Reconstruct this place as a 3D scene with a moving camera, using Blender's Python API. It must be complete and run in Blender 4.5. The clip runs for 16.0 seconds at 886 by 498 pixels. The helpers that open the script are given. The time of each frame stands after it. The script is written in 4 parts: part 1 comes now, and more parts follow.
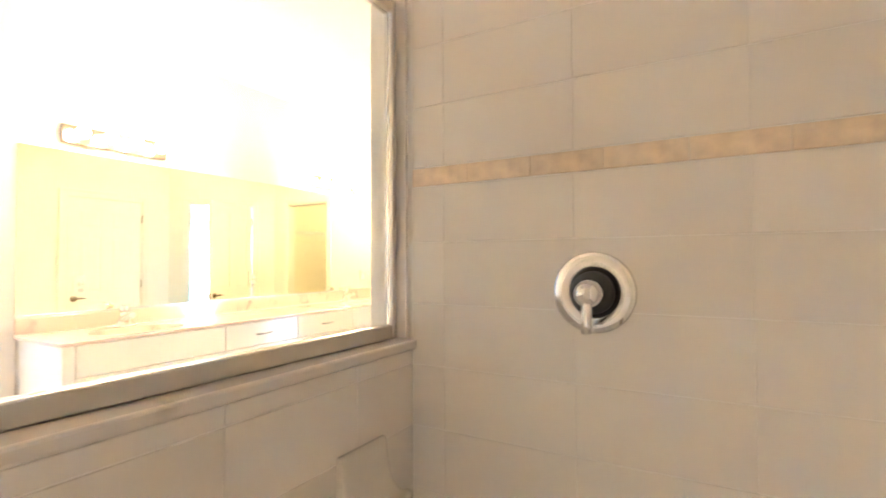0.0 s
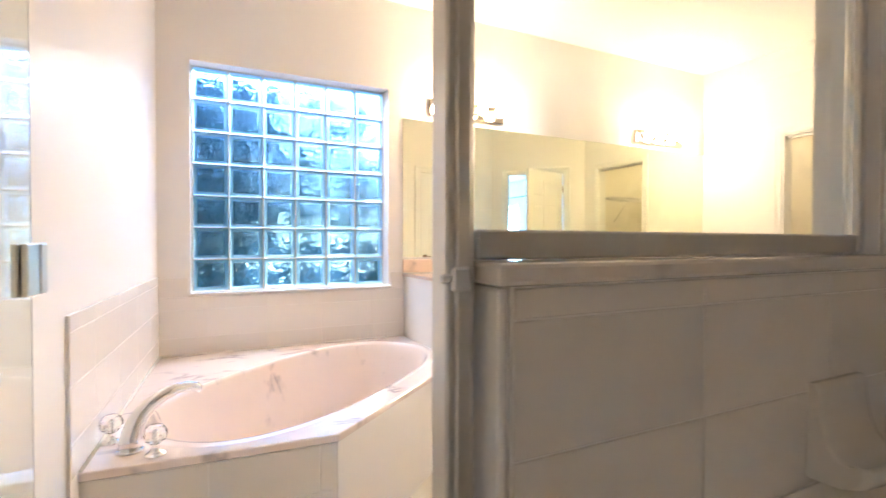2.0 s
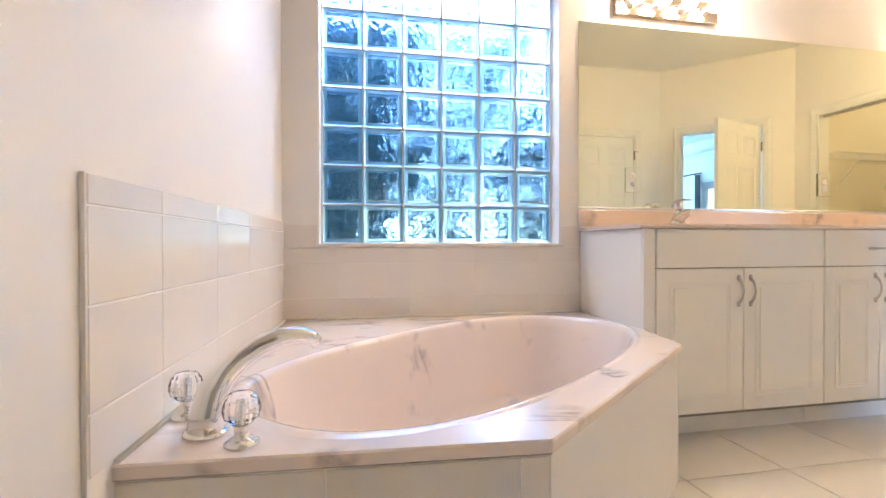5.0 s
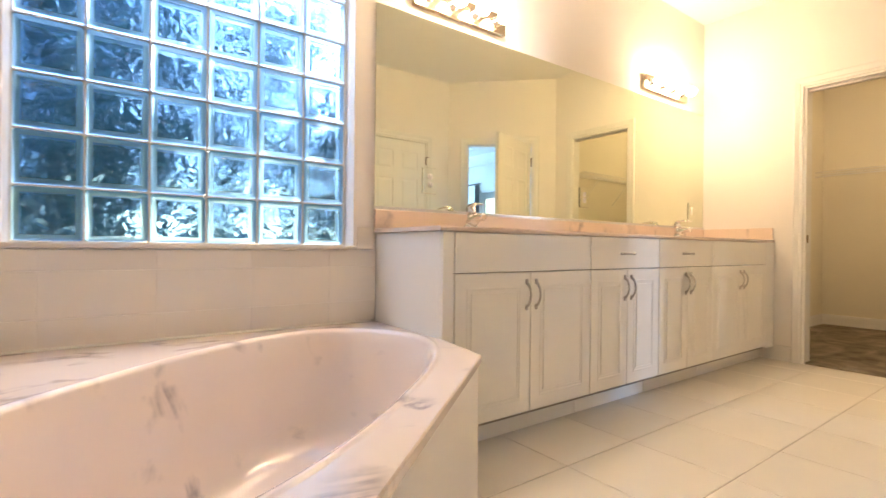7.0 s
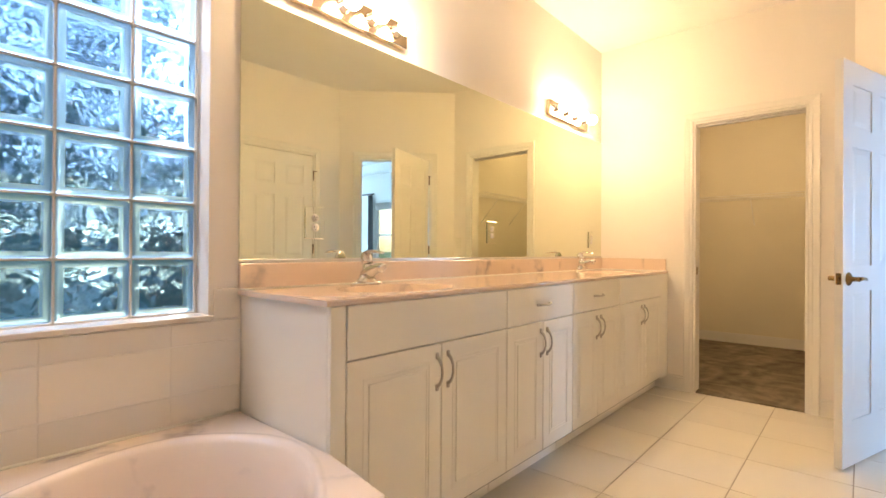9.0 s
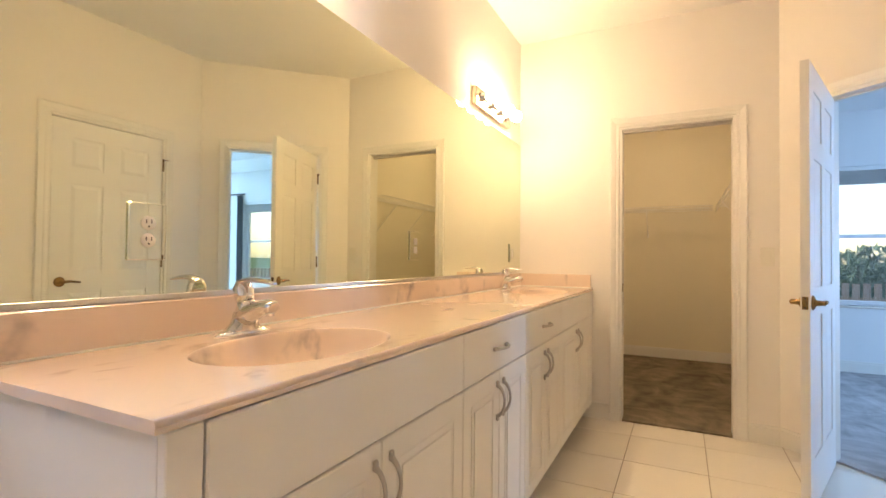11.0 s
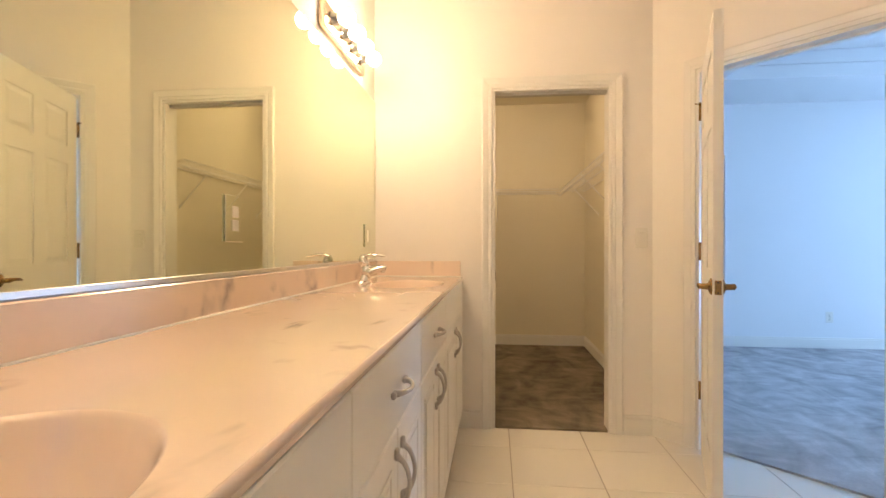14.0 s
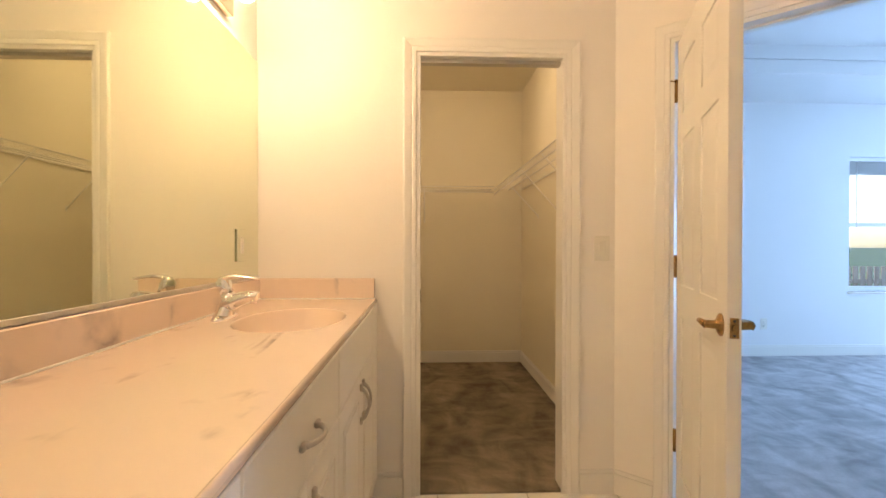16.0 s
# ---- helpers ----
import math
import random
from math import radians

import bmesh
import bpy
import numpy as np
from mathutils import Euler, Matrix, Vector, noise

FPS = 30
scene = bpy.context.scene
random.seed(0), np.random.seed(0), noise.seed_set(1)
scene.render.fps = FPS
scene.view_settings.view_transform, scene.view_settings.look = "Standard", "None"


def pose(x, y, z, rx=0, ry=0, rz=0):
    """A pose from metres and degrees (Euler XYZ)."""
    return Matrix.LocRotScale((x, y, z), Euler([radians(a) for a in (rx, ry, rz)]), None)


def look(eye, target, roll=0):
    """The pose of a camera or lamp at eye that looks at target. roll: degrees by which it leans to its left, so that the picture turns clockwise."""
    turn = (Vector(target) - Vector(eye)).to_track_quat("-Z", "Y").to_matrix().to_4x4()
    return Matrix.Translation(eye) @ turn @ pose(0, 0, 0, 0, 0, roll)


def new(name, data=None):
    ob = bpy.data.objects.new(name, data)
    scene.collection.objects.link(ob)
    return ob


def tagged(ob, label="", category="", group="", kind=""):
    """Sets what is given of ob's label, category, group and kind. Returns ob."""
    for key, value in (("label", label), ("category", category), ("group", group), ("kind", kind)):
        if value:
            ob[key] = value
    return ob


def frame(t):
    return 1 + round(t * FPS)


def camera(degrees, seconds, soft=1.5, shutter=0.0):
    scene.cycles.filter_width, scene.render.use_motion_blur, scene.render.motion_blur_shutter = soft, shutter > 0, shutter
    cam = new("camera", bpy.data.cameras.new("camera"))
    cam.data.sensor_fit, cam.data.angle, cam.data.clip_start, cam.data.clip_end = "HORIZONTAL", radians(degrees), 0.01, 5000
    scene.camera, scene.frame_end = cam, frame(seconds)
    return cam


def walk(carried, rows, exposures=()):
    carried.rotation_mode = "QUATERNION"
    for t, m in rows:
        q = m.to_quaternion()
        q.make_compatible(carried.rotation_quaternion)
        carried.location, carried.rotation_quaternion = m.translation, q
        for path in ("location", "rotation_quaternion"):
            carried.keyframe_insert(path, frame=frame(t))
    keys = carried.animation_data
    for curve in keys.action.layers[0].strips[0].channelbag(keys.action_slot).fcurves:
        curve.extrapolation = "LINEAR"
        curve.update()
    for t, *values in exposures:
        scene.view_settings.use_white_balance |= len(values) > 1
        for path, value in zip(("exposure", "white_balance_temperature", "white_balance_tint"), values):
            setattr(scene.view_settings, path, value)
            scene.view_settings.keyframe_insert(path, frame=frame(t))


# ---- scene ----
cam = camera(85.6, 16.0, soft=1.5, shutter=0.4)
PATH = [
    (0, (1.115, 0.388, 1.32), (0.113, 2.117, 1.368), -0.3),
    (0.5, (1.098, 0.384, 1.289), (-0.119, 1.971, 1.264), 0.5),
    (1, (1.021, 0.353, 1.238), (-0.365, 1.795, 1.21), 0.5),
    (1.5, (0.927, 0.308, 1.177), (-0.683, 1.495, 1.146), 0.3),
    (2, (0.846, 0.263, 1.138), (-0.945, 1.153, 1.106), 0.1),
    (2.1, (0.829, 0.26, 1.134), (-0.981, 1.109, 1.091), 0.1),
    (2.5, (0.753, 0.222, 1.085), (-1.151, 0.834, 1.052), -0.3),
    (3, (0.628, 0.216, 1.015), (-1.324, 0.652, 0.982), -0.3),
    (3.2, (0.567, 0.227, 0.989), (-1.386, 0.657, 0.955), -0.2),
    (5.3, (-0.007, 0.331, 0.828), (-1.966, 0.734, 0.81), -0.1),
    (5.5, (-0.03, 0.358, 0.831), (-1.987, 0.77, 0.811), -0.0),
    (6, (-0.103, 0.403, 0.81), (-1.958, 1.15, 0.788), 0.5),
    (6.5, (-0.175, 0.408, 0.807), (-1.909, 1.403, 0.788), 0.7),
    (7, (-0.233, 0.424, 0.832), (-1.85, 1.602, 0.827), 0.6),
    (7.5, (-0.325, 0.471, 0.884), (-1.824, 1.794, 0.886), 0.5),
    (8, (-0.411, 0.527, 0.951), (-1.804, 1.962, 0.959), 0.5),
    (8.5, (-0.487, 0.579, 1.012), (-1.822, 2.069, 1.021), 0.4),
    (9, (-0.569, 0.679, 1.06), (-1.885, 2.185, 1.069), 0.4),
    (9.5, (-0.67, 0.812, 1.118), (-1.89, 2.396, 1.123), 0.4),
    (9.7, (-0.714, 0.864, 1.132), (-1.895, 2.479, 1.145), 0.7),
    (11.8, (-1.354, 1.259, 1.111), (-2.082, 3.122, 1.126), 0.1),
    (12, (-1.383, 1.3, 1.111), (-2.073, 3.177, 1.115), 0.1),
    (12.5, (-1.418, 1.412, 1.084), (-1.957, 3.338, 1.088), 0.2),
    (13, (-1.465, 1.519, 1.083), (-1.851, 3.481, 1.09), 0.1),
    (13.5, (-1.5, 1.624, 1.094), (-1.76, 3.608, 1.095), 0.0),
    (14, (-1.51, 1.759, 1.093), (-1.727, 3.747, 1.087), 0.0),
    (14.5, (-1.516, 1.94, 1.11), (-1.6, 3.938, 1.101), 0.0),
    (15, (-1.505, 2.11, 1.134), (-1.509, 4.11, 1.126), 0.0),
    (15.5, (-1.499, 2.271, 1.145), (-1.462, 4.271, 1.133), 0.0),
    (16, (-1.493, 2.452, 1.161), (-1.414, 4.451, 1.146), 0.1),
]
EXPOSURES = [(0.0, 3.3, 5900, 15), (1.0, 2.98, 5800, 15), (1.5, 2.6, 5550, 15), (2.5, 2.34, 5450, 15), (3.2, 2.2, 5400, 15), (5.5, 1.98, 5650, 14), (7.0, 1.88, 6100, 15), (9.0, 1.76, 6750, 16), (12.0, 1.58, 6200, 16), (14.0, 1.52, 6200, 16), (16.0, 1.44, 6550, 17)]
walk(cam, [(t, look(eye, target, roll)) for t, eye, target, roll in PATH], EXPOSURES)

# ---- world and light ----
world = bpy.data.worlds.new("world")
scene.world = world
world.use_nodes = True
wn = world.node_tree.nodes
sky = wn.new("ShaderNodeTexSky")
sky.sky_type, sky.sun_disc = "NISHITA", False
sky.sun_elevation, sky.sun_rotation = radians(17), radians(-71)
world.node_tree.links.new(sky.outputs[0], wn["Background"].inputs[0])
wn["Background"].inputs[1].default_value = 0.15

sun_data = bpy.data.lights.new("sun", "SUN")
sun_data.energy, sun_data.angle, sun_data.color = 0.9, radians(3), (1.0, 0.95, 0.90)
sun = new("sun", sun_data)
sun.matrix_world = look((-23, 8, 7.4), (0, 0, 0))

day_data = bpy.data.lights.new("window_daylight", "AREA")
day_data.shape, day_data.size, day_data.size_y = "RECTANGLE", 1.10, 1.90
day_data.energy, day_data.color = 115.0, (0.36, 0.61, 1.0)
day = new("window_daylight", day_data)
day.matrix_world = look((5.175, 7.375, 1.10), (5.175, 0.0, 1.10))

# Unseen fill lamp outside, above the glass blocks, added to brighten the bathroom.
block_fill_data = bpy.data.lights.new("block_window_fill", "AREA")
block_fill_data.shape, block_fill_data.size, block_fill_data.size_y = "RECTANGLE", 1.5, 1.0
block_fill_data.energy, block_fill_data.color = 19.0, (1.0, 0.94, 0.87)
block_fill = new("block_window_fill", block_fill_data)
block_fill.matrix_world = look((-3.0, 0.85, 2.75), (-1.3, 1.0, 0.5))

BULB_STRENGTH = 41.0
BULB_COLOR = (1.0, 0.72, 0.42)

# ---- materials ----


def mat(name, color, rough=0.5, metal=0.0, vary=0.06, scale=6.0, bump=0.0, bump_scale=120.0, spec=0.5, coat=0.0):
    """A surface with slow tonal drift, fine grain and a little relief."""
    m = bpy.data.materials.new(name)
    m.use_nodes = True
    nt = m.node_tree
    b = nt.nodes["Principled BSDF"]
    b.inputs["Roughness"].default_value, b.inputs["Metallic"].default_value = rough, metal
    b.inputs["Specular IOR Level"].default_value = spec
    b.inputs["Coat Weight"].default_value = coat
    b.inputs["Coat Roughness"].default_value = 0.09
    tc = nt.nodes.new("ShaderNodeTexCoord")
    n1 = nt.nodes.new("ShaderNodeTexNoise")
    n1.inputs["Scale"].default_value, n1.inputs["Detail"].default_value = scale, 4
    n2 = nt.nodes.new("ShaderNodeTexNoise")
    n2.inputs["Scale"].default_value, n2.inputs["Detail"].default_value = bump_scale, 3
    for n in (n1, n2):
        nt.links.new(tc.outputs["Object"], n.inputs["Vector"])
    ramp = nt.nodes.new("ShaderNodeMix")
    ramp.data_type = "RGBA"
    lo = [max(0.0, c * (1 - vary)) for c in color]
    hi = [min(1.0, c * (1 + vary)) for c in color]
    ramp.inputs[6].default_value, ramp.inputs[7].default_value = (*lo, 1), (*hi, 1)
    nt.links.new(n1.outputs[0], ramp.inputs[0])
    nt.links.new(ramp.outputs[2], b.inputs["Base Color"])
    if bump:
        bn = nt.nodes.new("ShaderNodeBump")
        bn.inputs["Strength"].default_value, bn.inputs["Distance"].default_value = bump, 0.004
        nt.links.new(n2.outputs[0], bn.inputs["Height"])
        nt.links.new(bn.outputs[0], b.inputs["Normal"])
    return m


def link_rand(m, amount):
    """Lets each piece differ a little in tone."""
    nt = m.node_tree
    b = nt.nodes["Principled BSDF"]
    src = b.inputs["Base Color"].links[0].from_socket
    oi = nt.nodes.new("ShaderNodeObjectInfo")
    mr = nt.nodes.new("ShaderNodeMapRange")
    mr.inputs[3].default_value, mr.inputs[4].default_value = 1 - amount, 1 + amount
    hs = nt.nodes.new("ShaderNodeHueSaturation")
    nt.links.new(oi.outputs["Random"], mr.inputs[0])
    nt.links.new(mr.outputs[0], hs.inputs["Value"])
    nt.links.new(src, hs.inputs["Color"])
    nt.links.new(hs.outputs[0], b.inputs["Base Color"])
    return m


def marble(name, base, vein, rough=0.12, amount=0.6, spread=0.535):
    """Cultured marble: pale ground with broken, drifting dark veins."""
    m = mat(name, base, rough, vary=0.05, scale=3.0, coat=0.4)
    nt = m.node_tree
    b = nt.nodes["Principled BSDF"]
    src = b.inputs["Base Color"].links[0].from_socket
    tc = nt.nodes.new("ShaderNodeTexCoord")
    mp = nt.nodes.new("ShaderNodeMapping")
    mp.inputs["Rotation"].default_value, mp.inputs["Scale"].default_value = (0.35, 0.25, 0.75), (1.9, 0.8, 0.75)
    warp = nt.nodes.new("ShaderNodeTexNoise")
    warp.inputs["Scale"].default_value, warp.inputs["Detail"].default_value, warp.inputs["Distortion"].default_value = 2.6, 9, 0.7
    mask = nt.nodes.new("ShaderNodeTexNoise")
    mask.inputs["Scale"].default_value, mask.inputs["Detail"].default_value = 5.5, 4
    nt.links.new(tc.outputs["Object"], mp.inputs[0])
    nt.links.new(mp.outputs[0], warp.inputs[0])
    nt.links.new(tc.outputs["Object"], mask.inputs[0])
    r1 = nt.nodes.new("ShaderNodeValToRGB")
    e = r1.color_ramp.elements
    e[0].position, e[0].color = 0.455, (0, 0, 0, 1)
    e[1].position, e[1].color = 0.5, (1, 1, 1, 1)
    e2 = e.new(0.545)
    e2.color = (0, 0, 0, 1)
    r2 = nt.nodes.new("ShaderNodeValToRGB")
    r2.color_ramp.elements[0].position, r2.color_ramp.elements[1].position = spread, spread + 0.145
    mul = nt.nodes.new("ShaderNodeMath")
    mul.operation = "MULTIPLY"
    mul2 = nt.nodes.new("ShaderNodeMath")
    mul2.operation = "MULTIPLY"
    mul2.inputs[1].default_value = amount
    nt.links.new(warp.outputs[0], r1.inputs[0])
    nt.links.new(mask.outputs[0], r2.inputs[0])
    nt.links.new(r1.outputs[0], mul.inputs[0])
    nt.links.new(r2.outputs[0], mul.inputs[1])
    nt.links.new(mul.outputs[0], mul2.inputs[0])
    mix = nt.nodes.new("ShaderNodeMix")
    mix.data_type = "RGBA"
    mix.inputs[7].default_value = (*vein, 1)
    nt.links.new(mul2.outputs[0], mix.inputs[0])
    nt.links.new(src, mix.inputs[6])
    nt.links.new(mix.outputs[2], b.inputs["Base Color"])
    return m


def glass(name, color=(1, 1, 1), rough=0.0, wave=0.0, wave_scale=30.0, ior=1.45):
    m = bpy.data.materials.new(name)
    m.use_nodes = True
    nt = m.node_tree
    b = nt.nodes["Principled BSDF"]
    b.inputs["Base Color"].default_value = (*color, 1)
    b.inputs["Transmission Weight"].default_value = 1.0
    b.inputs["Roughness"].default_value, b.inputs["IOR"].default_value = rough, ior
    if wave:
        tc = nt.nodes.new("ShaderNodeTexCoord")
        oi = nt.nodes.new("ShaderNodeObjectInfo")
        add = nt.nodes.new("ShaderNodeVectorMath")
        add.operation = "ADD"
        n = nt.nodes.new("ShaderNodeTexNoise")
        n.inputs["Scale"].default_value, n.inputs["Detail"].default_value, n.inputs["Distortion"].default_value = wave_scale, 1.2, 1.0
        bn = nt.nodes.new("ShaderNodeBump")
        bn.inputs["Strength"].default_value, bn.inputs["Distance"].default_value = wave, 0.02
        nt.links.new(tc.outputs["Object"], add.inputs[0])
        nt.links.new(oi.outputs["Location"], add.inputs[1])
        nt.links.new(add.outputs[0], n.inputs[0])
        nt.links.new(n.outputs[0], bn.inputs["Height"])
        nt.links.new(bn.outputs[0], b.inputs["Normal"])
    return m


def emit(name, color, strength):
    m = bpy.data.materials.new(name)
    m.use_nodes = True
    b = m.node_tree.nodes["Principled BSDF"]
    b.inputs["Base Color"].default_value = (0.9, 0.9, 0.9, 1)
    b.inputs["Emission Color"].default_value = (*color, 1)
    b.inputs["Emission Strength"].default_value = strength
    return m


def carpet(name, dark, light):
    """Cut pile with broad brushed swathes."""
    m = mat(name, light, 1.0, vary=0.18, scale=70.0, bump=1.0, bump_scale=230.0, spec=0.1)
    nt = m.node_tree
    b = nt.nodes["Principled BSDF"]
    src = b.inputs["Base Color"].links[0].from_socket
    tc = nt.nodes.new("ShaderNodeTexCoord")
    mp = nt.nodes.new("ShaderNodeMapping")
    mp.inputs["Rotation"].default_value, mp.inputs["Scale"].default_value = (0, 0, 0.75), (1.0, 0.55, 1.0)
    n = nt.nodes.new("ShaderNodeTexNoise")
    n.inputs["Scale"].default_value, n.inputs["Detail"].default_value, n.inputs["Distortion"].default_value = 4.0, 6, 1.4
    r = nt.nodes.new("ShaderNodeValToRGB")
    r.color_ramp.elements[0].position, r.color_ramp.elements[1].position = 0.34, 0.74
    mp2 = nt.nodes.new("ShaderNodeMapping")
    mp2.inputs["Rotation"].default_value, mp2.inputs["Scale"].default_value = (0, 0, -0.9), (1.0, 1.7, 1.0)
    streak = nt.nodes.new("ShaderNodeTexNoise")
    streak.inputs["Scale"].default_value, streak.inputs["Detail"].default_value, streak.inputs["Distortion"].default_value = 3.0, 7, 1.6
    sm = nt.nodes.new("ShaderNodeMath")
    sm.operation = "MULTIPLY_ADD"
    sm.inputs[1].default_value = 0.62
    half = nt.nodes.new("ShaderNodeMath")
    half.operation = "MULTIPLY"
    half.inputs[1].default_value = 0.40
    nt.links.new(tc.outputs["Object"], mp2.inputs[0])
    nt.links.new(mp2.outputs[0], streak.inputs[0])
    mix = nt.nodes.new("ShaderNodeMix")
    mix.data_type = "RGBA"
    mix.inputs[6].default_value = (*dark, 1)
    nt.links.new(tc.outputs["Object"], mp.inputs[0])
    nt.links.new(mp.outputs[0], n.inputs[0])
    nt.links.new(streak.outputs[0], half.inputs[0])
    nt.links.new(n.outputs[0], sm.inputs[0])
    nt.links.new(half.outputs[0], sm.inputs[2])
    nt.links.new(sm.outputs[0], r.inputs[0])
    nt.links.new(r.outputs[0], mix.inputs[0])
    nt.links.new(src, mix.inputs[7])
    nt.links.new(mix.outputs[2], b.inputs["Base Color"])
    return m


PAINT = mat("wall_paint", (0.86, 0.82, 0.755), 0.75, vary=0.02, scale=1.5, bump=0.12, bump_scale=60)
CEIL = mat("ceiling_paint", (0.88, 0.86, 0.81), 0.85, vary=0.02, bump=0.25, bump_scale=45)
BEDPAINT = mat("bedroom_paint", (0.82, 0.82, 0.80), 0.8, vary=0.02, scale=1.5, bump=0.12, bump_scale=60)
CLOSETPAINT = mat("closet_paint", (0.81, 0.755, 0.60), 0.8, vary=0.03, scale=1.5, bump=0.15, bump_scale=60)
TRIM = mat("trim_paint", (0.82, 0.80, 0.74), 0.35, vary=0.02, bump=0.03)
DOORPAINT = mat("door_paint", (0.82, 0.81, 0.77), 0.4, vary=0.02, bump=0.08, bump_scale=90)
CABINET = mat("cabinet_paint", (0.90, 0.87, 0.79), 0.32, vary=0.02, bump=0.02)
# Carcass coloured dark to give the shade in the gaps between fronts.
CABGAP = mat("carcass_gap_shade", (0.30, 0.27, 0.22), 0.7)
TILE = link_rand(mat("cream_wall_tile", (0.83, 0.775, 0.69), 0.16, vary=0.03, scale=4, bump=0.03, bump_scale=20), 0.025)
BAND = link_rand(mat("relief_border_tile", (0.80, 0.63, 0.45), 0.4, vary=0.3, scale=28, bump=1.0, bump_scale=34), 0.04)
GROUT = mat("grout", (0.85, 0.81, 0.74), 0.9, vary=0.06, bump=0.2)
FLOORTILE = link_rand(mat("cream_floor_tile", (0.85, 0.81, 0.72), 0.20, vary=0.05, scale=3, bump=0.05, bump_scale=30), 0.035)
FLOORGROUT = mat("floor_grout", (0.40, 0.34, 0.27), 0.95, vary=0.1)
MARBLE = marble("peach_cultured_marble", (0.82, 0.665, 0.54), (0.20, 0.17, 0.18), amount=0.66)
TUBMARBLE = marble("pink_cultured_marble", (0.88, 0.76, 0.675), (0.20, 0.17, 0.19), amount=0.8, spread=0.51)
STONE = marble("veined_stone_cap", (0.74, 0.68, 0.60), (0.34, 0.28, 0.22), 0.2)
CHROME = mat("polished_chrome", (0.80, 0.79, 0.77), 0.07, 1.0, vary=0.02)
NICKEL = mat("brushed_nickel", (0.52, 0.48, 0.43), 0.28, 1.0, vary=0.05)
# Chrome light bar; the room's tan reflection is put into its base colour.
BARMETAL = mat("chrome_bar_room_tint", (0.60, 0.50, 0.39), 0.16, 1.0, vary=0.03)
SATIN = mat("satin_nickel", (0.70, 0.66, 0.58), 0.33, 1.0, vary=0.04)
ALU = mat("satin_aluminium", (0.62, 0.60, 0.56), 0.35, 1.0, vary=0.06, scale=12)
BRASS = mat("antique_brass", (0.33, 0.205, 0.08), 0.25, 1.0, vary=0.1)
DARK = mat("dark_gap", (0.03, 0.03, 0.03), 0.6)
RED = mat("red_dot", (0.6, 0.05, 0.03), 0.4)
PLASTIC = mat("ivory_plastic", (0.80, 0.77, 0.68), 0.35, vary=0.02)
CERAMIC = mat("cream_ceramic", (0.78, 0.73, 0.64), 0.1, vary=0.02)
MIRROR = mat("silvered_mirror", (0.79, 0.81, 0.65), 0.01, 1.0, vary=0.005)
CLEAR = glass("clear_glass", (0.93, 0.97, 0.93))
ACRYLIC = glass("clear_acrylic", (1, 1, 1), 0.02)
WINGLASS = glass("window_glass", (0.97, 0.99, 0.98))
BLOCKGLASS = glass("wavy_block_glass", (0.17, 0.43, 1.0), 0.14, 0.45, 17.0)
RIMGLASS = glass("frosted_block_rim", (0.30, 0.60, 1.0), 0.36)
MORTAR = mat("pale_mortar", (0.70, 0.64, 0.57), 0.8, vary=0.04, bump=0.3)
BULB = emit("lit_bulb", BULB_COLOR, BULB_STRENGTH)
DOME = emit("lit_dome", BULB_COLOR, 22.0)
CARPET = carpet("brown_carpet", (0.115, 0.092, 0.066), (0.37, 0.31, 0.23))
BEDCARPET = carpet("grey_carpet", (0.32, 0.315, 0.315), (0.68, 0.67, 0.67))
WIRE = mat("white_coated_wire", (0.84, 0.82, 0.77), 0.35)
VINYL = mat("white_vinyl", (0.82, 0.83, 0.83), 0.3, vary=0.02)
BLIND = mat("white_blind", (0.80, 0.80, 0.78), 0.5, vary=0.02)
CURTAIN = mat("grey_curtain", (0.30, 0.32, 0.34), 0.9, vary=0.1, scale=20)
LEAF = link_rand(mat("leaf", (0.10, 0.15, 0.125), 0.55, vary=0.5, scale=5), 0.3)
nt = LEAF.node_tree
tr = nt.nodes.new("ShaderNodeBsdfTranslucent")
tr.inputs[0].default_value = (0.26, 0.38, 0.26, 1)
mx = nt.nodes.new("ShaderNodeMixShader")
mx.inputs[0].default_value = 0.5
nt.links.new(nt.nodes["Principled BSDF"].outputs[0], mx.inputs[1])
nt.links.new(tr.outputs[0], mx.inputs[2])
nt.links.new(mx.outputs[0], nt.nodes["Material Output"].inputs[0])
BARK = mat("bark", (0.16, 0.12, 0.09), 0.9, vary=0.3, bump=0.6)
GRASS = mat("lawn", (0.10, 0.16, 0.05), 0.95, vary=0.35, scale=1.2, bump=0.8, bump_scale=80)
FENCE = mat("weathered_fence", (0.42, 0.32, 0.25), 0.85, vary=0.2, bump=0.4)
STUCCO = mat("exterior_stucco", (0.62, 0.57, 0.48), 0.9, vary=0.08, bump=0.6, bump_scale=70)

# ---- mesh helpers ----


def add_box(bm, x0, y0, z0, x1, y1, z1, bevel=0.0, m=None, seg=1):
    vs = [bm.verts.new((x, y, z)) for x in (x0, x1) for y in (y0, y1) for z in (z0, z1)]
    fs = [bm.faces.new([vs[i] for i in q]) for q in ((0, 1, 3, 2), (4, 6, 7, 5), (0, 4, 5, 1), (2, 3, 7, 6), (0, 2, 6, 4), (1, 5, 7, 3))]
    geo = vs
    if bevel:
        edges = list({e for f in fs for e in f.edges})
        r = bmesh.ops.bevel(bm, geom=edges, offset=bevel, segments=seg, affect="EDGES", profile=0.5)
        geo = list({v for f in r["faces"] for v in f.verts} | {v for v in vs if v.is_valid})
    if m is not None:
        bmesh.ops.transform(bm, matrix=m, verts=geo)
    return bm


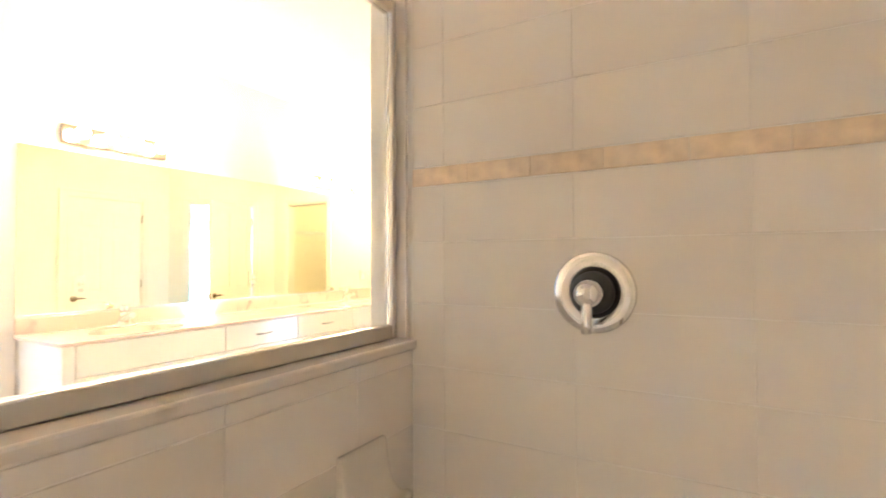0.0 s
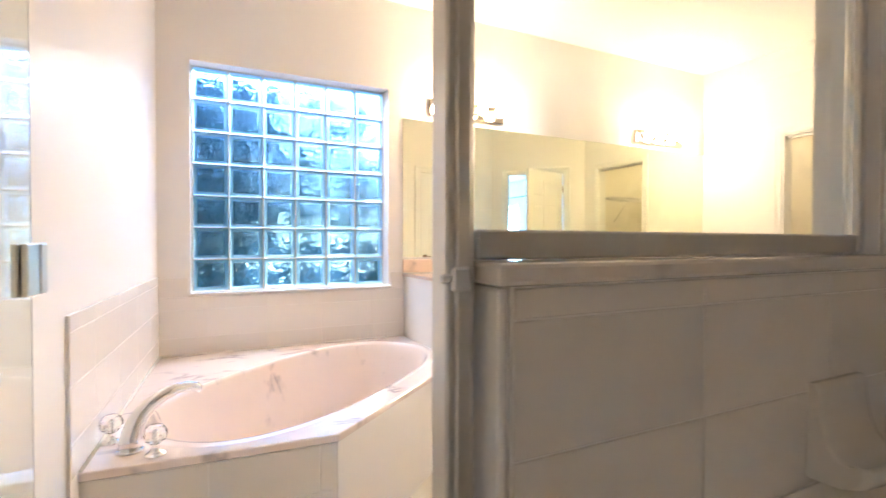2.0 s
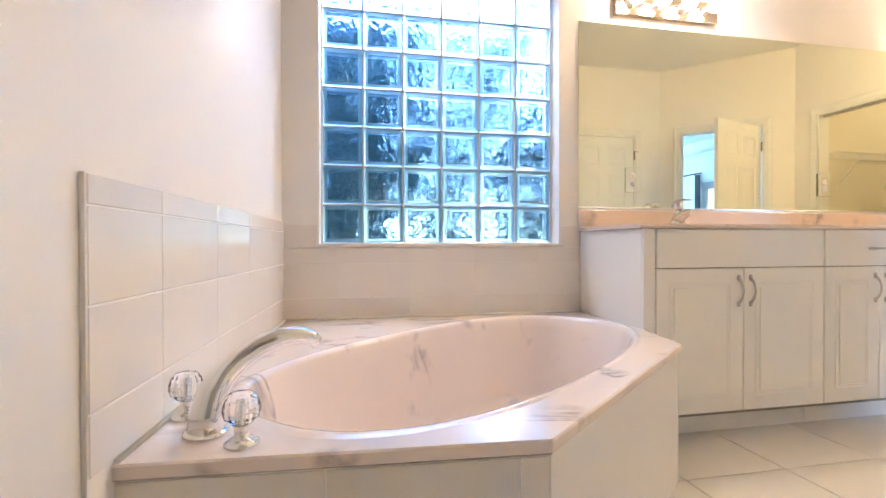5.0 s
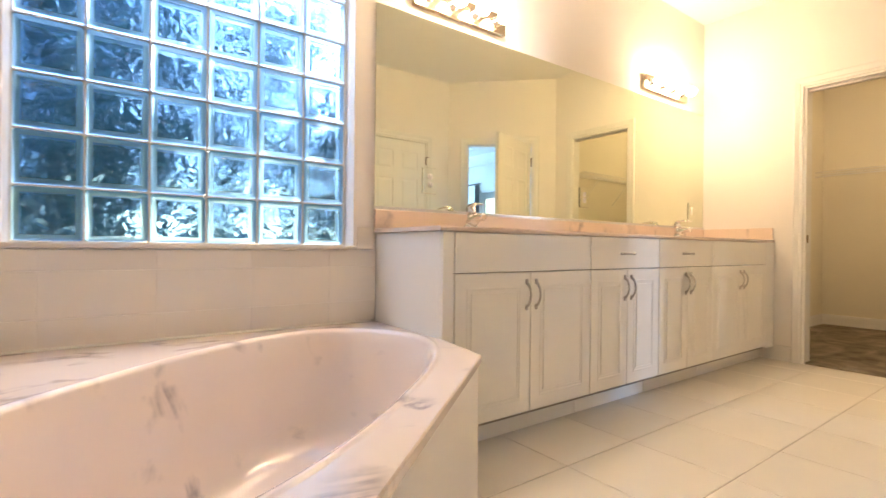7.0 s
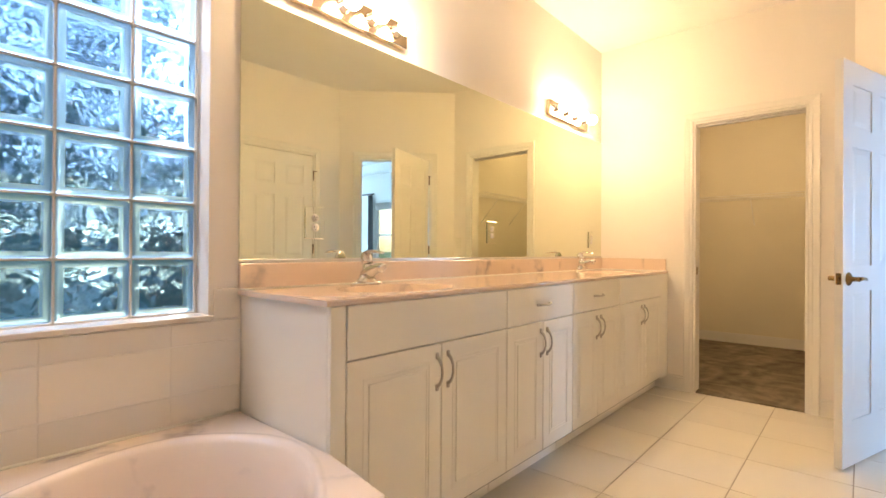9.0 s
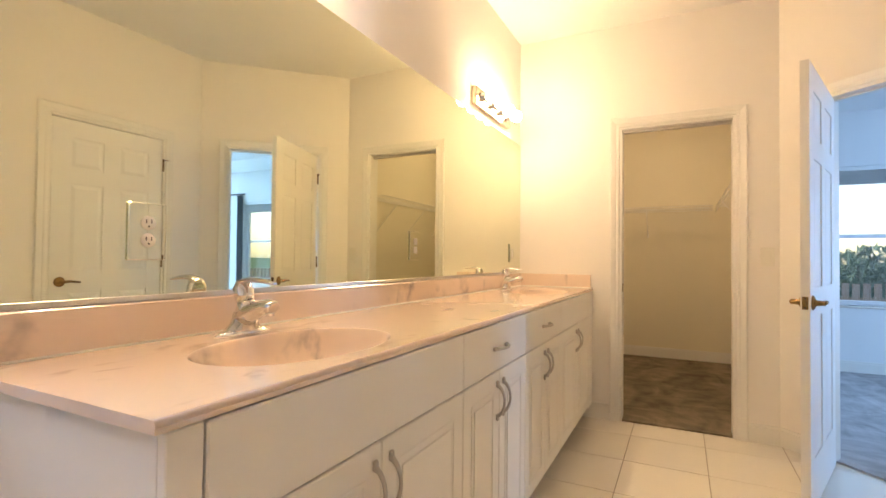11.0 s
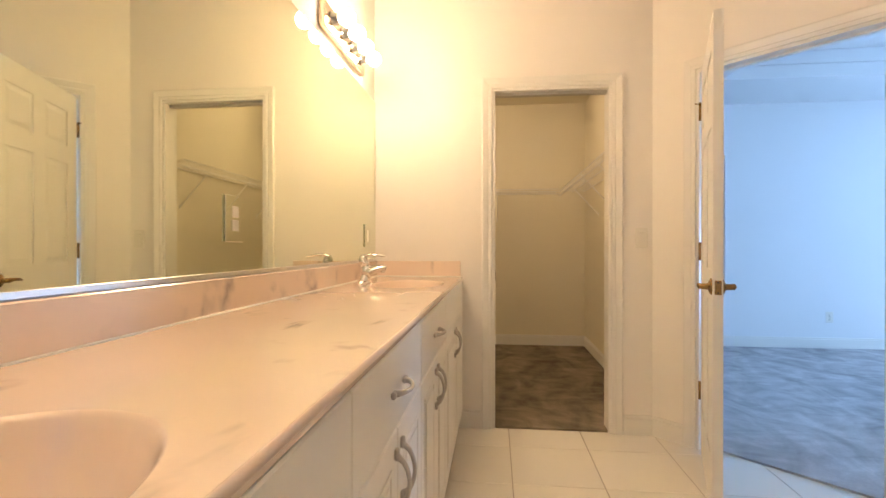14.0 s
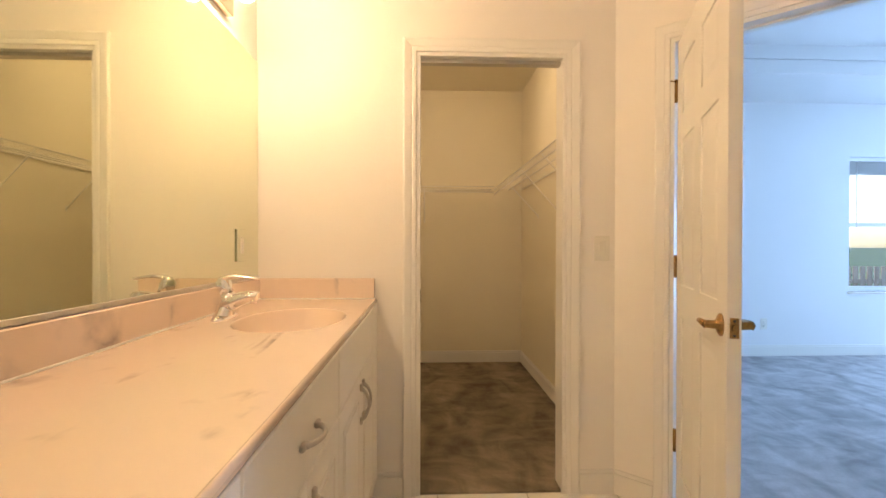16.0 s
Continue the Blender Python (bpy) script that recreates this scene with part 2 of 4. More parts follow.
def box(*a, **k):
    return add_box(bmesh.new(), *a, **k)


def tube(bm, pts, radii, n=10, flat=1.0):
    """A rod of varying radius along points, closed at both ends."""
    pts = [Vector(p) for p in pts]
    if not hasattr(radii, "__len__"):
        radii = [radii] * len(pts)
    rings = []
    side = None
    for i, p in enumerate(pts):
        d = (pts[min(i + 1, len(pts) - 1)] - pts[max(i - 1, 0)]).normalized()
        if side is None:
            side = d.cross(Vector((0, 0, 1)) if abs(d.z) < 0.9 else Vector((1, 0, 0))).normalized()
        side = (side - d * side.dot(d)).normalized()
        up = side.cross(d)
        rings.append([bm.verts.new(p + (side * math.cos(a) + up * math.sin(a) * flat) * radii[i]) for a in (2 * math.pi * k / n for k in range(n))])
    for a, b in zip(rings, rings[1:]):
        for k in range(n):
            f = bm.faces.new((a[k], a[(k + 1) % n], b[(k + 1) % n], b[k]))
            f.smooth = True
    bm.faces.new(rings[0][::-1])
    bm.faces.new(rings[-1])
    return bm


def lathe(bm, prof, n=24, m=None, sx=1.0, sy=1.0):
    """A turned form from (radius, height) pairs."""
    rings, made = [], []
    for r, z in prof:
        ring = [bm.verts.new((r * sx * math.cos(2 * math.pi * k / n), r * sy * math.sin(2 * math.pi * k / n), z)) for k in range(n)]
        rings.append(ring)
        made += ring
    for a, b in zip(rings, rings[1:]):
        for k in range(n):
            f = bm.faces.new((a[k], a[(k + 1) % n], b[(k + 1) % n], b[k]))
            f.smooth = True
    bm.faces.new(rings[0][::-1])
    bm.faces.new(rings[-1])
    if m is not None:
        bmesh.ops.transform(bm, matrix=m, verts=made)
    return bm


def mesh_of(name, bm, material):
    bmesh.ops.recalc_face_normals(bm, faces=bm.faces)
    me = bpy.data.meshes.new(name)
    bm.to_mesh(me)
    bm.free()
    me.materials.append(material)
    return me


def part(name, bm, material, parent=None, label="", m=None):
    ob = new(name, mesh_of(name, bm, material))
    ob.parent = parent
    if m is not None:
        ob.matrix_basis = m
    return tagged(ob, label)


def thing(name, m, label, category, group=""):
    ob = new(name)
    ob.empty_display_size = 0.1
    ob.matrix_basis = m
    return tagged(ob, label, category, group)


def setting(name, bm, material, label, category):
    return tagged(part(name, bm, material), label, category, "", "structure")


def wall(name, p0, p1, thick, height, holes, material, label, z0=0.0):
    """A wall whose room face runs from p0 to p1; its body lies to the left of that way. holes: (from, to, sill, head)."""
    d = Vector((p1[0] - p0[0], p1[1] - p0[1], 0))
    length = d.length
    m = Matrix.Translation((p0[0], p0[1], 0)) @ Matrix.Rotation(math.atan2(d.y, d.x), 4, "Z")
    ss = sorted({0.0, length, *(h[0] for h in holes), *(h[1] for h in holes)})
    zs = sorted({z0, height, *(h[2] for h in holes), *(h[3] for h in holes)})
    bm = bmesh.new()
    for a, b in zip(ss, ss[1:]):
        for c, e in zip(zs, zs[1:]):
            if not any(h[0] <= a and b <= h[1] and h[2] <= c and e <= h[3] for h in holes):
                add_box(bm, a, 0, c, b, thick, e)
    bmesh.ops.remove_doubles(bm, verts=bm.verts, dist=0.0005)
    bm.verts.index_update()
    groups = {}
    for f in bm.faces:
        groups.setdefault(tuple(sorted(v.index for v in f.verts)), []).append(f)
    bmesh.ops.delete(bm, geom=[f for g in groups.values() if len(g) > 1 for f in g], context="FACES_ONLY")
    ob = part(name, bm, material, None, label, m)
    return tagged(ob, label, "wall", "", "structure")


# ---- plan ----
XW, YE, XE, H = -2.252, 4.66, 0.27, 2.77      # mirror wall, closet wall, shower-side wall, ceiling
SLOPE = -0.0607


def south(x):
    return 0.02 + SLOPE * (x - XW)


SOUTH = Matrix.Translation((XW, 0.02, 0)) @ Matrix.Rotation(math.atan(SLOPE), 4, "Z")   # along the tub's side wall
DA, DB = Vector((-0.60, YE, 0)), Vector((XE, YE - 0.60 - XE, 0))
DIAG = Matrix.Translation(DA) @ Matrix.Rotation(radians(-45), 4, "Z")                   # along the slanting wall
DLEN = (DB - DA).length
D0, D1 = 0.25, 1.02                                                                     # its doorway
CX0, CX1, CH = -1.522, -0.836, 2.045                                                    # closet doorway
WY0, WY1, WZ0, WZ1 = 0.187, 1.385, 0.832, 2.172                                         # glass block window
TY0, TY1 = 2.715, 3.477                                                                 # side room's doorway
YB = 7.32                                                                               # bedroom's far wall
BW = [(0.15, 1.00, 0.68, 2.10), (2.98, 3.83, 0.68, 2.10), (4.60, 5.75, 0.10, 2.10)]

wall("wall_west", (XW, -0.3), (XW, YE + 0.11), 0.20, H, [(WY0 + 0.3, WY1 + 0.3, WZ0, WZ1)], PAINT, "cream painted wall behind tub and vanity")
wall("wall_south", (1.78, south(1.78)), (XW, 0.02), 0.15, H, [], PAINT, "cream painted side wall beside the tub")
wall("wall_north", (XW, YE), (DA.x, YE), 0.11, H, [(CX0 - XW, CX1 - XW, 0, CH)], PAINT, "cream painted wall with the closet doorway")
wall("wall_diagonal", DA, DB, 0.11, H, [(D0, D1, 0, 2.05)], PAINT, "cream painted slanting wall with the bedroom doorway")
wall("wall_east", (XE, DB.y), (XE, 1.44), 0.12, H, [(DB.y - TY1, DB.y - TY0, 0, 2.03)], PAINT, "cream painted wall with a closed door")
wall("wall_valve", (0.29, 1.452), (1.70, 1.452), 0.12, H, [], PAINT, "shower wall carrying the valve")
wall("wall_shower", (1.70, 1.60), (1.70, -0.35), 0.12, H, [], PAINT, "far shower wall")
wall("wall_closet_north", (-2.1, 7.15), (-0.53, 7.15), 0.12, 2.68, [], CLOSETPAINT, "closet back wall")
wall("wall_closet_west", (-2.1, YE + 0.11), (-2.1, 7.15), 0.12, 2.68, [], CLOSETPAINT, "closet side wall")
wall("wall_closet_east", (-0.53, 7.27), (-0.53, YE + 0.112), 0.055, 2.68, [], CLOSETPAINT, "closet side wall with a wire shelf")
wall("wall_bedroom_west", (-0.42, YE + 0.12), (-0.42, YB), 0.055, 2.96, [], BEDPAINT, "pale bedroom wall")
wall("wall_bedroom_north", (-0.6, YB), (6.4, YB), 0.15, 2.96, [(a + 0.6, b + 0.6, c, d) for a, b, c, d in BW], BEDPAINT, "pale bedroom wall with windows")
wall("wall_bedroom_east", (6.4, YB + 0.15), (6.4, 3.6), 0.15, 2.96, [], BEDPAINT, "pale bedroom side wall")
wall("wall_bedroom_south", (6.4, 3.86), (0.40, 3.86), 0.12, 2.96, [], BEDPAINT, "pale bedroom wall")

setting("ceiling", box(-2.5, -0.4, H, 1.85, YE + 0.13, H + 0.12), CEIL, "cream painted bathroom ceiling", "ceiling")
setting("ceiling_closet", box(-2.25, YE + 0.1, 2.68, -0.475, YB + 0.1, 2.76), CLOSETPAINT, "closet ceiling", "ceiling")
bm = bmesh.new()
TR = (0.6, 4.75, 5.6, 6.50)


def prism(bm, pts, z0, z1):
    top = [bm.verts.new((p[0], p[1], z1)) for p in pts]
    bot = [bm.verts.new((p[0], p[1], z0)) for p in pts]
    bm.faces.new(top)
    bm.faces.new(bot[::-1])
    for i in range(len(pts)):
        j = (i + 1) % len(pts)
        bm.faces.new((top[i], bot[i], bot[j], top[j]))


prism(bm, [(DIAG @ Vector((0.2, 0.06, 0)))[:2], (DIAG @ Vector((DLEN + 0.1, 0.06, 0)))[:2], (0.5, 3.8), (6.5, 3.8), (6.5, TR[1]), (-0.45, TR[1])], 2.66, 2.78)
add_box(bm, -0.45, TR[3], 2.66, 6.5, YB + 0.1, 2.78)
add_box(bm, -0.45, TR[1], 2.66, TR[0], TR[3], 2.78)
add_box(bm, TR[2], TR[1], 2.66, 6.5, TR[3], 2.78)
add_box(bm, TR[0], TR[1], 2.781, TR[2], TR[1] + 0.02, 2.90)
add_box(bm, TR[0], TR[3] - 0.02, 2.781, TR[2], TR[3], 2.90)
add_box(bm, -0.6, 3.6, 2.90, 6.6, YB + 0.15, 2.99)
setting("ceiling_bedroom", bm, BEDPAINT, "pale tray ceiling of the bedroom", "ceiling")

# floors
floor = setting("floor", box(-2.3, -0.3, -0.10, 1.75, YE + 0.02, -0.003), FLOORGROUT, "grout bed of the cream tiled floor", "floor")
bm = bmesh.new()
add_box(bm, -2.15, YE + 0.012, -0.1, -0.5, 7.2, 0.012)
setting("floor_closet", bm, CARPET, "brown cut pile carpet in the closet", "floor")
bm = bmesh.new()
pts = [DIAG @ Vector((0.2, 0.06, 0)), DIAG @ Vector((DLEN + 0.1, 0.06, 0)), Vector((0.5, 3.8, 0)), Vector((6.5, 3.8, 0)), Vector((6.5, 7.3, 0)), Vector((-0.45, 7.3, 0)), Vector((-0.45, 4.74, 0))]
top = [bm.verts.new((p.x, p.y, 0.012)) for p in pts]
bot = [bm.verts.new((p.x, p.y, -0.1)) for p in pts]
bm.faces.new(top)
bm.faces.new(bot[::-1])
for i in range(len(pts)):
    j = (i + 1) % len(pts)
    bm.faces.new((top[i], bot[i], bot[j], top[j]))
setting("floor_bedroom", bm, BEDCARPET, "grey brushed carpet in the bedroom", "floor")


# trim
def casing(name, m, width, head, face=-1, label="cream painted moulded door casing"):
    """Mitred moulding round an opening from 0 to width along m's x, on the side that face names."""
    bm = bmesh.new()
    w, g = 0.062, 0.006
    prof = [(0.0, 0.0), (0.0, 0.008), (0.004, 0.0105), (0.018, 0.0115), (0.022, 0.0095), (0.026, 0.0115), (0.044, 0.0155), (0.054, 0.0175), (0.060, 0.0165), (w, 0.013), (w, 0.0)]
    corners = [(-1, -1, 0.0), (-1, 1, head), (1, 1, head), (1, -1, 0.0)]
    rings = []
    for side, up, z in corners:
        ring = []
        for u, d in prof:
            x = -g - u if side < 0 else width + g + u
            ring.append(bm.verts.new((x, face * d, z + g + u if up > 0 else 0.0)))
        rings.append(ring)
    for a, b in zip(rings, rings[1:]):
        for k in range(len(prof) - 1):
            bm.faces.new((a[k], a[k + 1], b[k + 1], b[k]))
    bm.faces.new(rings[0])
    bm.faces.new(rings[-1][::-1])
    return tagged(part(name, bm, TRIM, None, label, m), label, "trim", "", "structure")


def jamb(name, m, width, head, depth, stop=True):
    bm = bmesh.new()
    add_box(bm, -0.006, -0.002, 0, 0.012, depth + 0.002, head - 0.012, 0.0015)
    add_box(bm, width - 0.012, -0.002, 0, width + 0.006, depth + 0.002, head - 0.012, 0.0015)
    add_box(bm, -0.006, -0.002, head - 0.012, width + 0.006, depth + 0.002, head + 0.006, 0.0015)
    if stop:
        add_box(bm, 0.0125, depth * 0.45, 0, 0.022, depth * 0.75, head - 0.022)
        add_box(bm, width - 0.022, depth * 0.45, 0, width - 0.0125, depth * 0.75, head - 0.022)
        add_box(bm, 0.0125, depth * 0.45, head - 0.022, width - 0.0125, depth * 0.75, head - 0.0125)
    return tagged(part(name, bm, TRIM, None, "cream painted door jamb", m), "cream painted door jamb", "trim", "", "structure")


MC = Matrix.Translation((CX0, YE, 0))
casing("trim_closet", MC, CX1 - CX0, CH)
jamb("trim_closet_jamb", MC, CX1 - CX0, CH, 0.11, False)
MD = DIAG @ Matrix.Translation((D0, 0, 0))
casing("trim_bedroom", MD, D1 - D0, 2.05)
casing("trim_bedroom_inner", MD @ Matrix.Translation((0, 0.11, 0)), D1 - D0, 2.05, 1)
jamb("trim_bedroom_jamb", MD, D1 - D0, 2.05, 0.11)
MT = Matrix.Translation((XE, TY1, 0)) @ Matrix.Rotation(radians(-90), 4, "Z")
casing("trim_side_room", MT, TY1 - TY0, 2.03)
jamb("trim_side_room_jamb", MT, TY1 - TY0, 2.03, 0.12)


def baseboard(name, m, runs, h=0.115, t=0.013):
    bm = bmesh.new()
    for a, b in runs:
        add_box(bm, a, 0, 0, b, -t, h - 0.02, 0.001)
        add_box(bm, a, 0, h - 0.0198, b, -t * 0.7, h, 0.003)
    return tagged(part(name, bm, TRIM, None, "cream painted baseboard", m), "cream painted baseboard", "baseboard", "", "structure")


RZ = lambda deg: Matrix.Rotation(radians(deg), 4, "Z")
T = lambda x, y, z=0.0: Matrix.Translation((x, y, z))
baseboard("baseboard_north", T(0, YE), [(-1.76, CX0 - 0.07), (CX1 + 0.07, DA.x - 0.006)])
baseboard("baseboard_diagonal", DIAG, [(0.006, D0 - 0.07), (D1 + 0.07, DLEN)])
baseboard("baseboard_east", T(XE, DB.y) @ RZ(-90), [(0.01, DB.y - TY1 - 0.07), (DB.y - TY0 + 0.07, DB.y - 1.45)])
baseboard("baseboard_closet_north", T(0, 7.15, 0.01), [(-2.1, -0.53)])
baseboard("baseboard_closet_east", T(-0.53, 7.137, 0.01) @ RZ(-90), [(0, 2.36)])
baseboard("baseboard_closet_west", T(-2.1, YE + 0.12, 0.01) @ RZ(90), [(0, 2.36)])
baseboard("baseboard_bedroom_north", T(0, YB, 0.01), [(-0.42, 4.55), (5.8, 6.4)])
baseboard("baseboard_bedroom_west", T(-0.42, YE + 0.2, 0.01) @ RZ(90), [(0, YB - YE - 0.22)])
baseboard("baseboard_bedroom_east", T(6.4, YB - 0.013, 0.01) @ RZ(-90), [(0, 3.3)])

# ---- shower ----
PX0, PX1, PY0, PY1, PZ = 0.29, 0.402, 0.555, 1.452, 1.088
pony = setting("wall_pony", box(PX0 + 0.008, PY0 + 0.008, 0, PX1 + 0.0065, PY1, PZ), GROUT, "low tiled wall beside the shower", "wall")
setting("trim_pony_cap", box(PX0 - 0.012, PY0 - 0.014, PZ + 0.001, PX1 + 0.022, PY1 - 0.006, PZ + 0.027, bevel=0.006, seg=2), STONE, "veined stone cap on the low shower wall", "trim")
# the low wall's free end, painted
setting("trim_pony_end", box(PX0 - 0.001, PY0 - 0.006, 0.0, PX1 + 0.006, PY0 + 0.007, PZ - 0.001, bevel=0.005, seg=2), PAINT, "painted end of the low shower wall", "trim")

FXM = 0.352
scr = thing("shower_screen", T(FXM, 0, PZ + 0.028), "fixed glass shower panel in a satin aluminium frame", "shower screen")
top_z = 2.02 - PZ - 0.028
part("bottom_rail", box(-0.016, 0.545, 0.0, 0.016, 1.412, 0.036, bevel=0.003), ALU, scr)
part("top_rail", box(-0.016, 0.545, top_z - 0.036, 0.016, 1.412, top_z, bevel=0.003), ALU, scr)
part("wall_channel", box(-0.016, 1.4135, 0.0, 0.016, 1.432, top_z, bevel=0.003), ALU, scr)
bm = box(-0.020, 0.503, -PZ - 0.027, 0.020, 0.540, top_z, bevel=0.003)
add_box(bm, 0.0205, 0.512, -PZ - 0.02, 0.028, 0.531, top_z, 0.002)
part("strike_post", bm, ALU, scr, "tall satin aluminium post")
part("glass_pane", box(-0.003, 0.5405, 0.0365, 0.003, 1.4125, top_z - 0.0365), CLEAR, scr, "clear glass pane").visible_shadow = False
bm = box(0.0285, 0.503, -0.034, 0.036, 0.527, -0.006, bevel=0.003)
add_box(bm, 0.0285, 0.490, -0.024, 0.034, 0.5028, -0.014, 0.002)
part("door_catch", bm, CHROME, scr, "small chrome door catch")

gdoor = thing("shower_door", SOUTH @ T(2.073, 0.105, 0.0), "frameless clear glass shower door folded back to the wall", "shower door")
part("glass_pane", box(0.0, -0.004, 0.03, 0.72, 0.004, 1.92, bevel=0.0015), CLEAR, gdoor, "clear glass pane").visible_shadow = False
for z in (1.09, 0.35):
    bm = box(-0.003, 0.0045, z - 0.043, 0.048, 0.014, z + 0.043, bevel=0.002)
    add_box(bm, -0.003, -0.014, z - 0.043, 0.048, -0.0045, z + 0.043, 0.002)
    hg = part("hinge", bm, SATIN, gdoor, "satin nickel glass hinge")
    bm = box(-0.038, -0.012, z - 0.043, -0.011, 0.014, z + 0.043, bevel=0.002)
    part("hinge_wall_plate", bm, SATIN, hg)
    # Near-black filler standing for the shaded gap between the two plates.
    part("hinge_gap_shade", box(-0.0105, -0.008, z - 0.041, -0.0035, 0.009, z + 0.041), DARK, hg)

part("bottom_seal", box(0.002, -0.006, 0.0005, 0.718, 0.006, 0.0295, bevel=0.002), PLASTIC, gdoor, "clear plastic bottom seal")

# valve trim
valve = thing("shower_valve", T(0.879, 1.440, 1.250) @ Matrix.Rotation(radians(90), 4, "X"), "round chrome shower valve with a lever handle", "shower valve")
part("escutcheon", lathe(bmesh.new(), [(0.001, 0.0), (0.088, 0.0), (0.088, 0.003), (0.083, 0.009), (0.060, 0.012), (0.055, 0.008), (0.001, 0.008)], 40), CHROME, valve)
part("collar", lathe(bmesh.new(), [(0.001, 0.008), (0.046, 0.008), (0.045, 0.022), (0.036, 0.030), (0.001, 0.030)], 32), DARK, valve, "dark recessed collar")
part("hub", lathe(bmesh.new(), [(0.001, 0.030), (0.028, 0.030), (0.030, 0.045), (0.027, 0.066), (0.016, 0.078), (0.001, 0.080)], 28), CHROME, valve)
bm = bmesh.new()
tube(bm, [(0, -0.008, 0.060), (0, -0.030, 0.066), (0, -0.055, 0.068), (0, -0.078, 0.066)], [0.013, 0.011, 0.0105, 0.013], 12)
part("lever", bm, CHROME, valve)

# soap dish
dish = thing("soap_dish", T(PX1 + 0.0085, 1.232, 0.752), "cream ceramic soap dish on the tiled low wall", "soap dish")
bm = bmesh.new()
prof = [(0.0, 0.0), (0.060, 0.0), (0.084, 0.010), (0.094, 0.026), (0.093, 0.040), (0.086, 0.043), (0.074, 0.036), (0.052, 0.040), (0.034, 0.056), (0.024, 0.080), (0.019, 0.110), (0.017, 0.140), (0.012, 0.152), (0.0, 0.154)]
rings = []
for u in (-1.0, -0.96, -0.86, -0.5, 0.0, 0.5, 0.86, 0.96, 1.0):
    f = 1.0 - 0.10 * abs(u) ** 4 - (0.10 if abs(u) == 1 else 0)
    rings.append([bm.verts.new((x * f, u * (0.084 - 0.05 * min(z, 0.15) / 1.2), z)) for x, z in prof])
for a, b in zip(rings, rings[1:]):
    for i in range(len(prof)):
        j = (i + 1) % len(prof)
        bm.faces.new((a[i], a[j], b[j], b[i])).smooth = True
bm.faces.new(rings[0])
bm.faces.new(rings[-1][::-1])
part("scoop", bm, CERAMIC, dish)

# ---- glass block window ----
win = tagged(new("window_1"), "glass block window with a white mortar grid", "window", "", "structure")
win.matrix_basis = T(XW - 0.085, WY0, WZ0)
NX, NZ = 6, 7
PW, PH = (WY1 - WY0 - 0.02) / NX, (WZ1 - WZ0 - 0.012) / NZ
bm = bmesh.new()
J = 0.0065
for i in range(NX + 1):
    y = 0.010 + i * PW
    add_box(bm, -0.026, max(0.0005, y - J / 2), 0.0005, -0.004, min(WY1 - WY0 - 0.0005, y + J / 2), WZ1 - WZ0 - 0.0005)
part("mortar_upright", bm, MORTAR, win)
bm = bmesh.new()
for j in range(NZ + 1):
    z = 0.006 + j * PH
    for i in range(NX):
        add_box(bm, -0.026, 0.010 + i * PW + J / 2, max(0.0005, z - J / 2), -0.004, 0.010 + (i + 1) * PW - J / 2, min(WZ1 - WZ0 - 0.0005, z + J / 2))
part("mortar_joint", bm, MORTAR, win)
bm = bmesh.new()
hw, hh = PW / 2 - J / 2 - 0.0005, PH / 2 - J / 2 - 0.0005
add_box(bm, -0.072, -hw, -hh, 0.0, hw, hh, 0.010, None, 3)
bmesh.ops.recalc_face_normals(bm, faces=bm.faces)
for f in bm.faces:
    f.smooth = True
    f.material_index = 1
faces = [f for f in bm.faces if f.calc_area() > 0.5 * hw * hh and abs(f.normal.x) > 0.9]
bmesh.ops.inset_individual(bm, faces=faces, thickness=0.014, depth=-0.0015)
for f in faces:
    f.material_index = 0
block = bpy.data.meshes.new("glass_block")
bm.to_mesh(block)
bm.free()
block.materials.append(BLOCKGLASS)
block.materials.append(RIMGLASS)
for i in range(NX):
    for j in range(NZ):
        ob = new("glass_block", block)
        ob.parent = win
        ob.matrix_basis = T(0, 0.010 + (i + 0.5) * PW, 0.006 + (j + 0.5) * PH)
        ob.visible_shadow = False
setting("trim_window_sill", box(XW - 0.086, WY0 - 0.012, WZ0 - 0.014, XW + 0.016, WY1 + 0.012, WZ0 + 0.004, bevel=0.003), STONE, "thin veined stone sill under the glass blocks", "trim")

# ---- bathtub ----
ZT = 0.485
CT = Vector((-1.494, 0.751, 0))
UA = math.atan2(0.76, -0.65)
deck = [Vector((XW, 0.02, 0)), Vector((-0.800, south(-0.80), 0)), Vector((-0.749, 0.663, 0)), Vector((-1.414, 1.445, 0)), Vector((-1.69, 1.492, 0)), Vector((XW, 1.492, 0))]


def ray_poly(c, d, poly):
    best = None
    for a, b in zip(poly, poly[1:] + poly[:1]):
        e = b - a
        den = d.x * e.y - d.y * e.x
        if abs(den) < 1e-9:
            continue
        w = a - c
        s = (w.x * e.y - w.y * e.x) / den
        u = (w.x * d.y - w.y * d.x) / den
        if s > 0 and -1e-6 <= u <= 1 + 1e-6 and (best is None or s < best):
            best = s
    return c + d * best


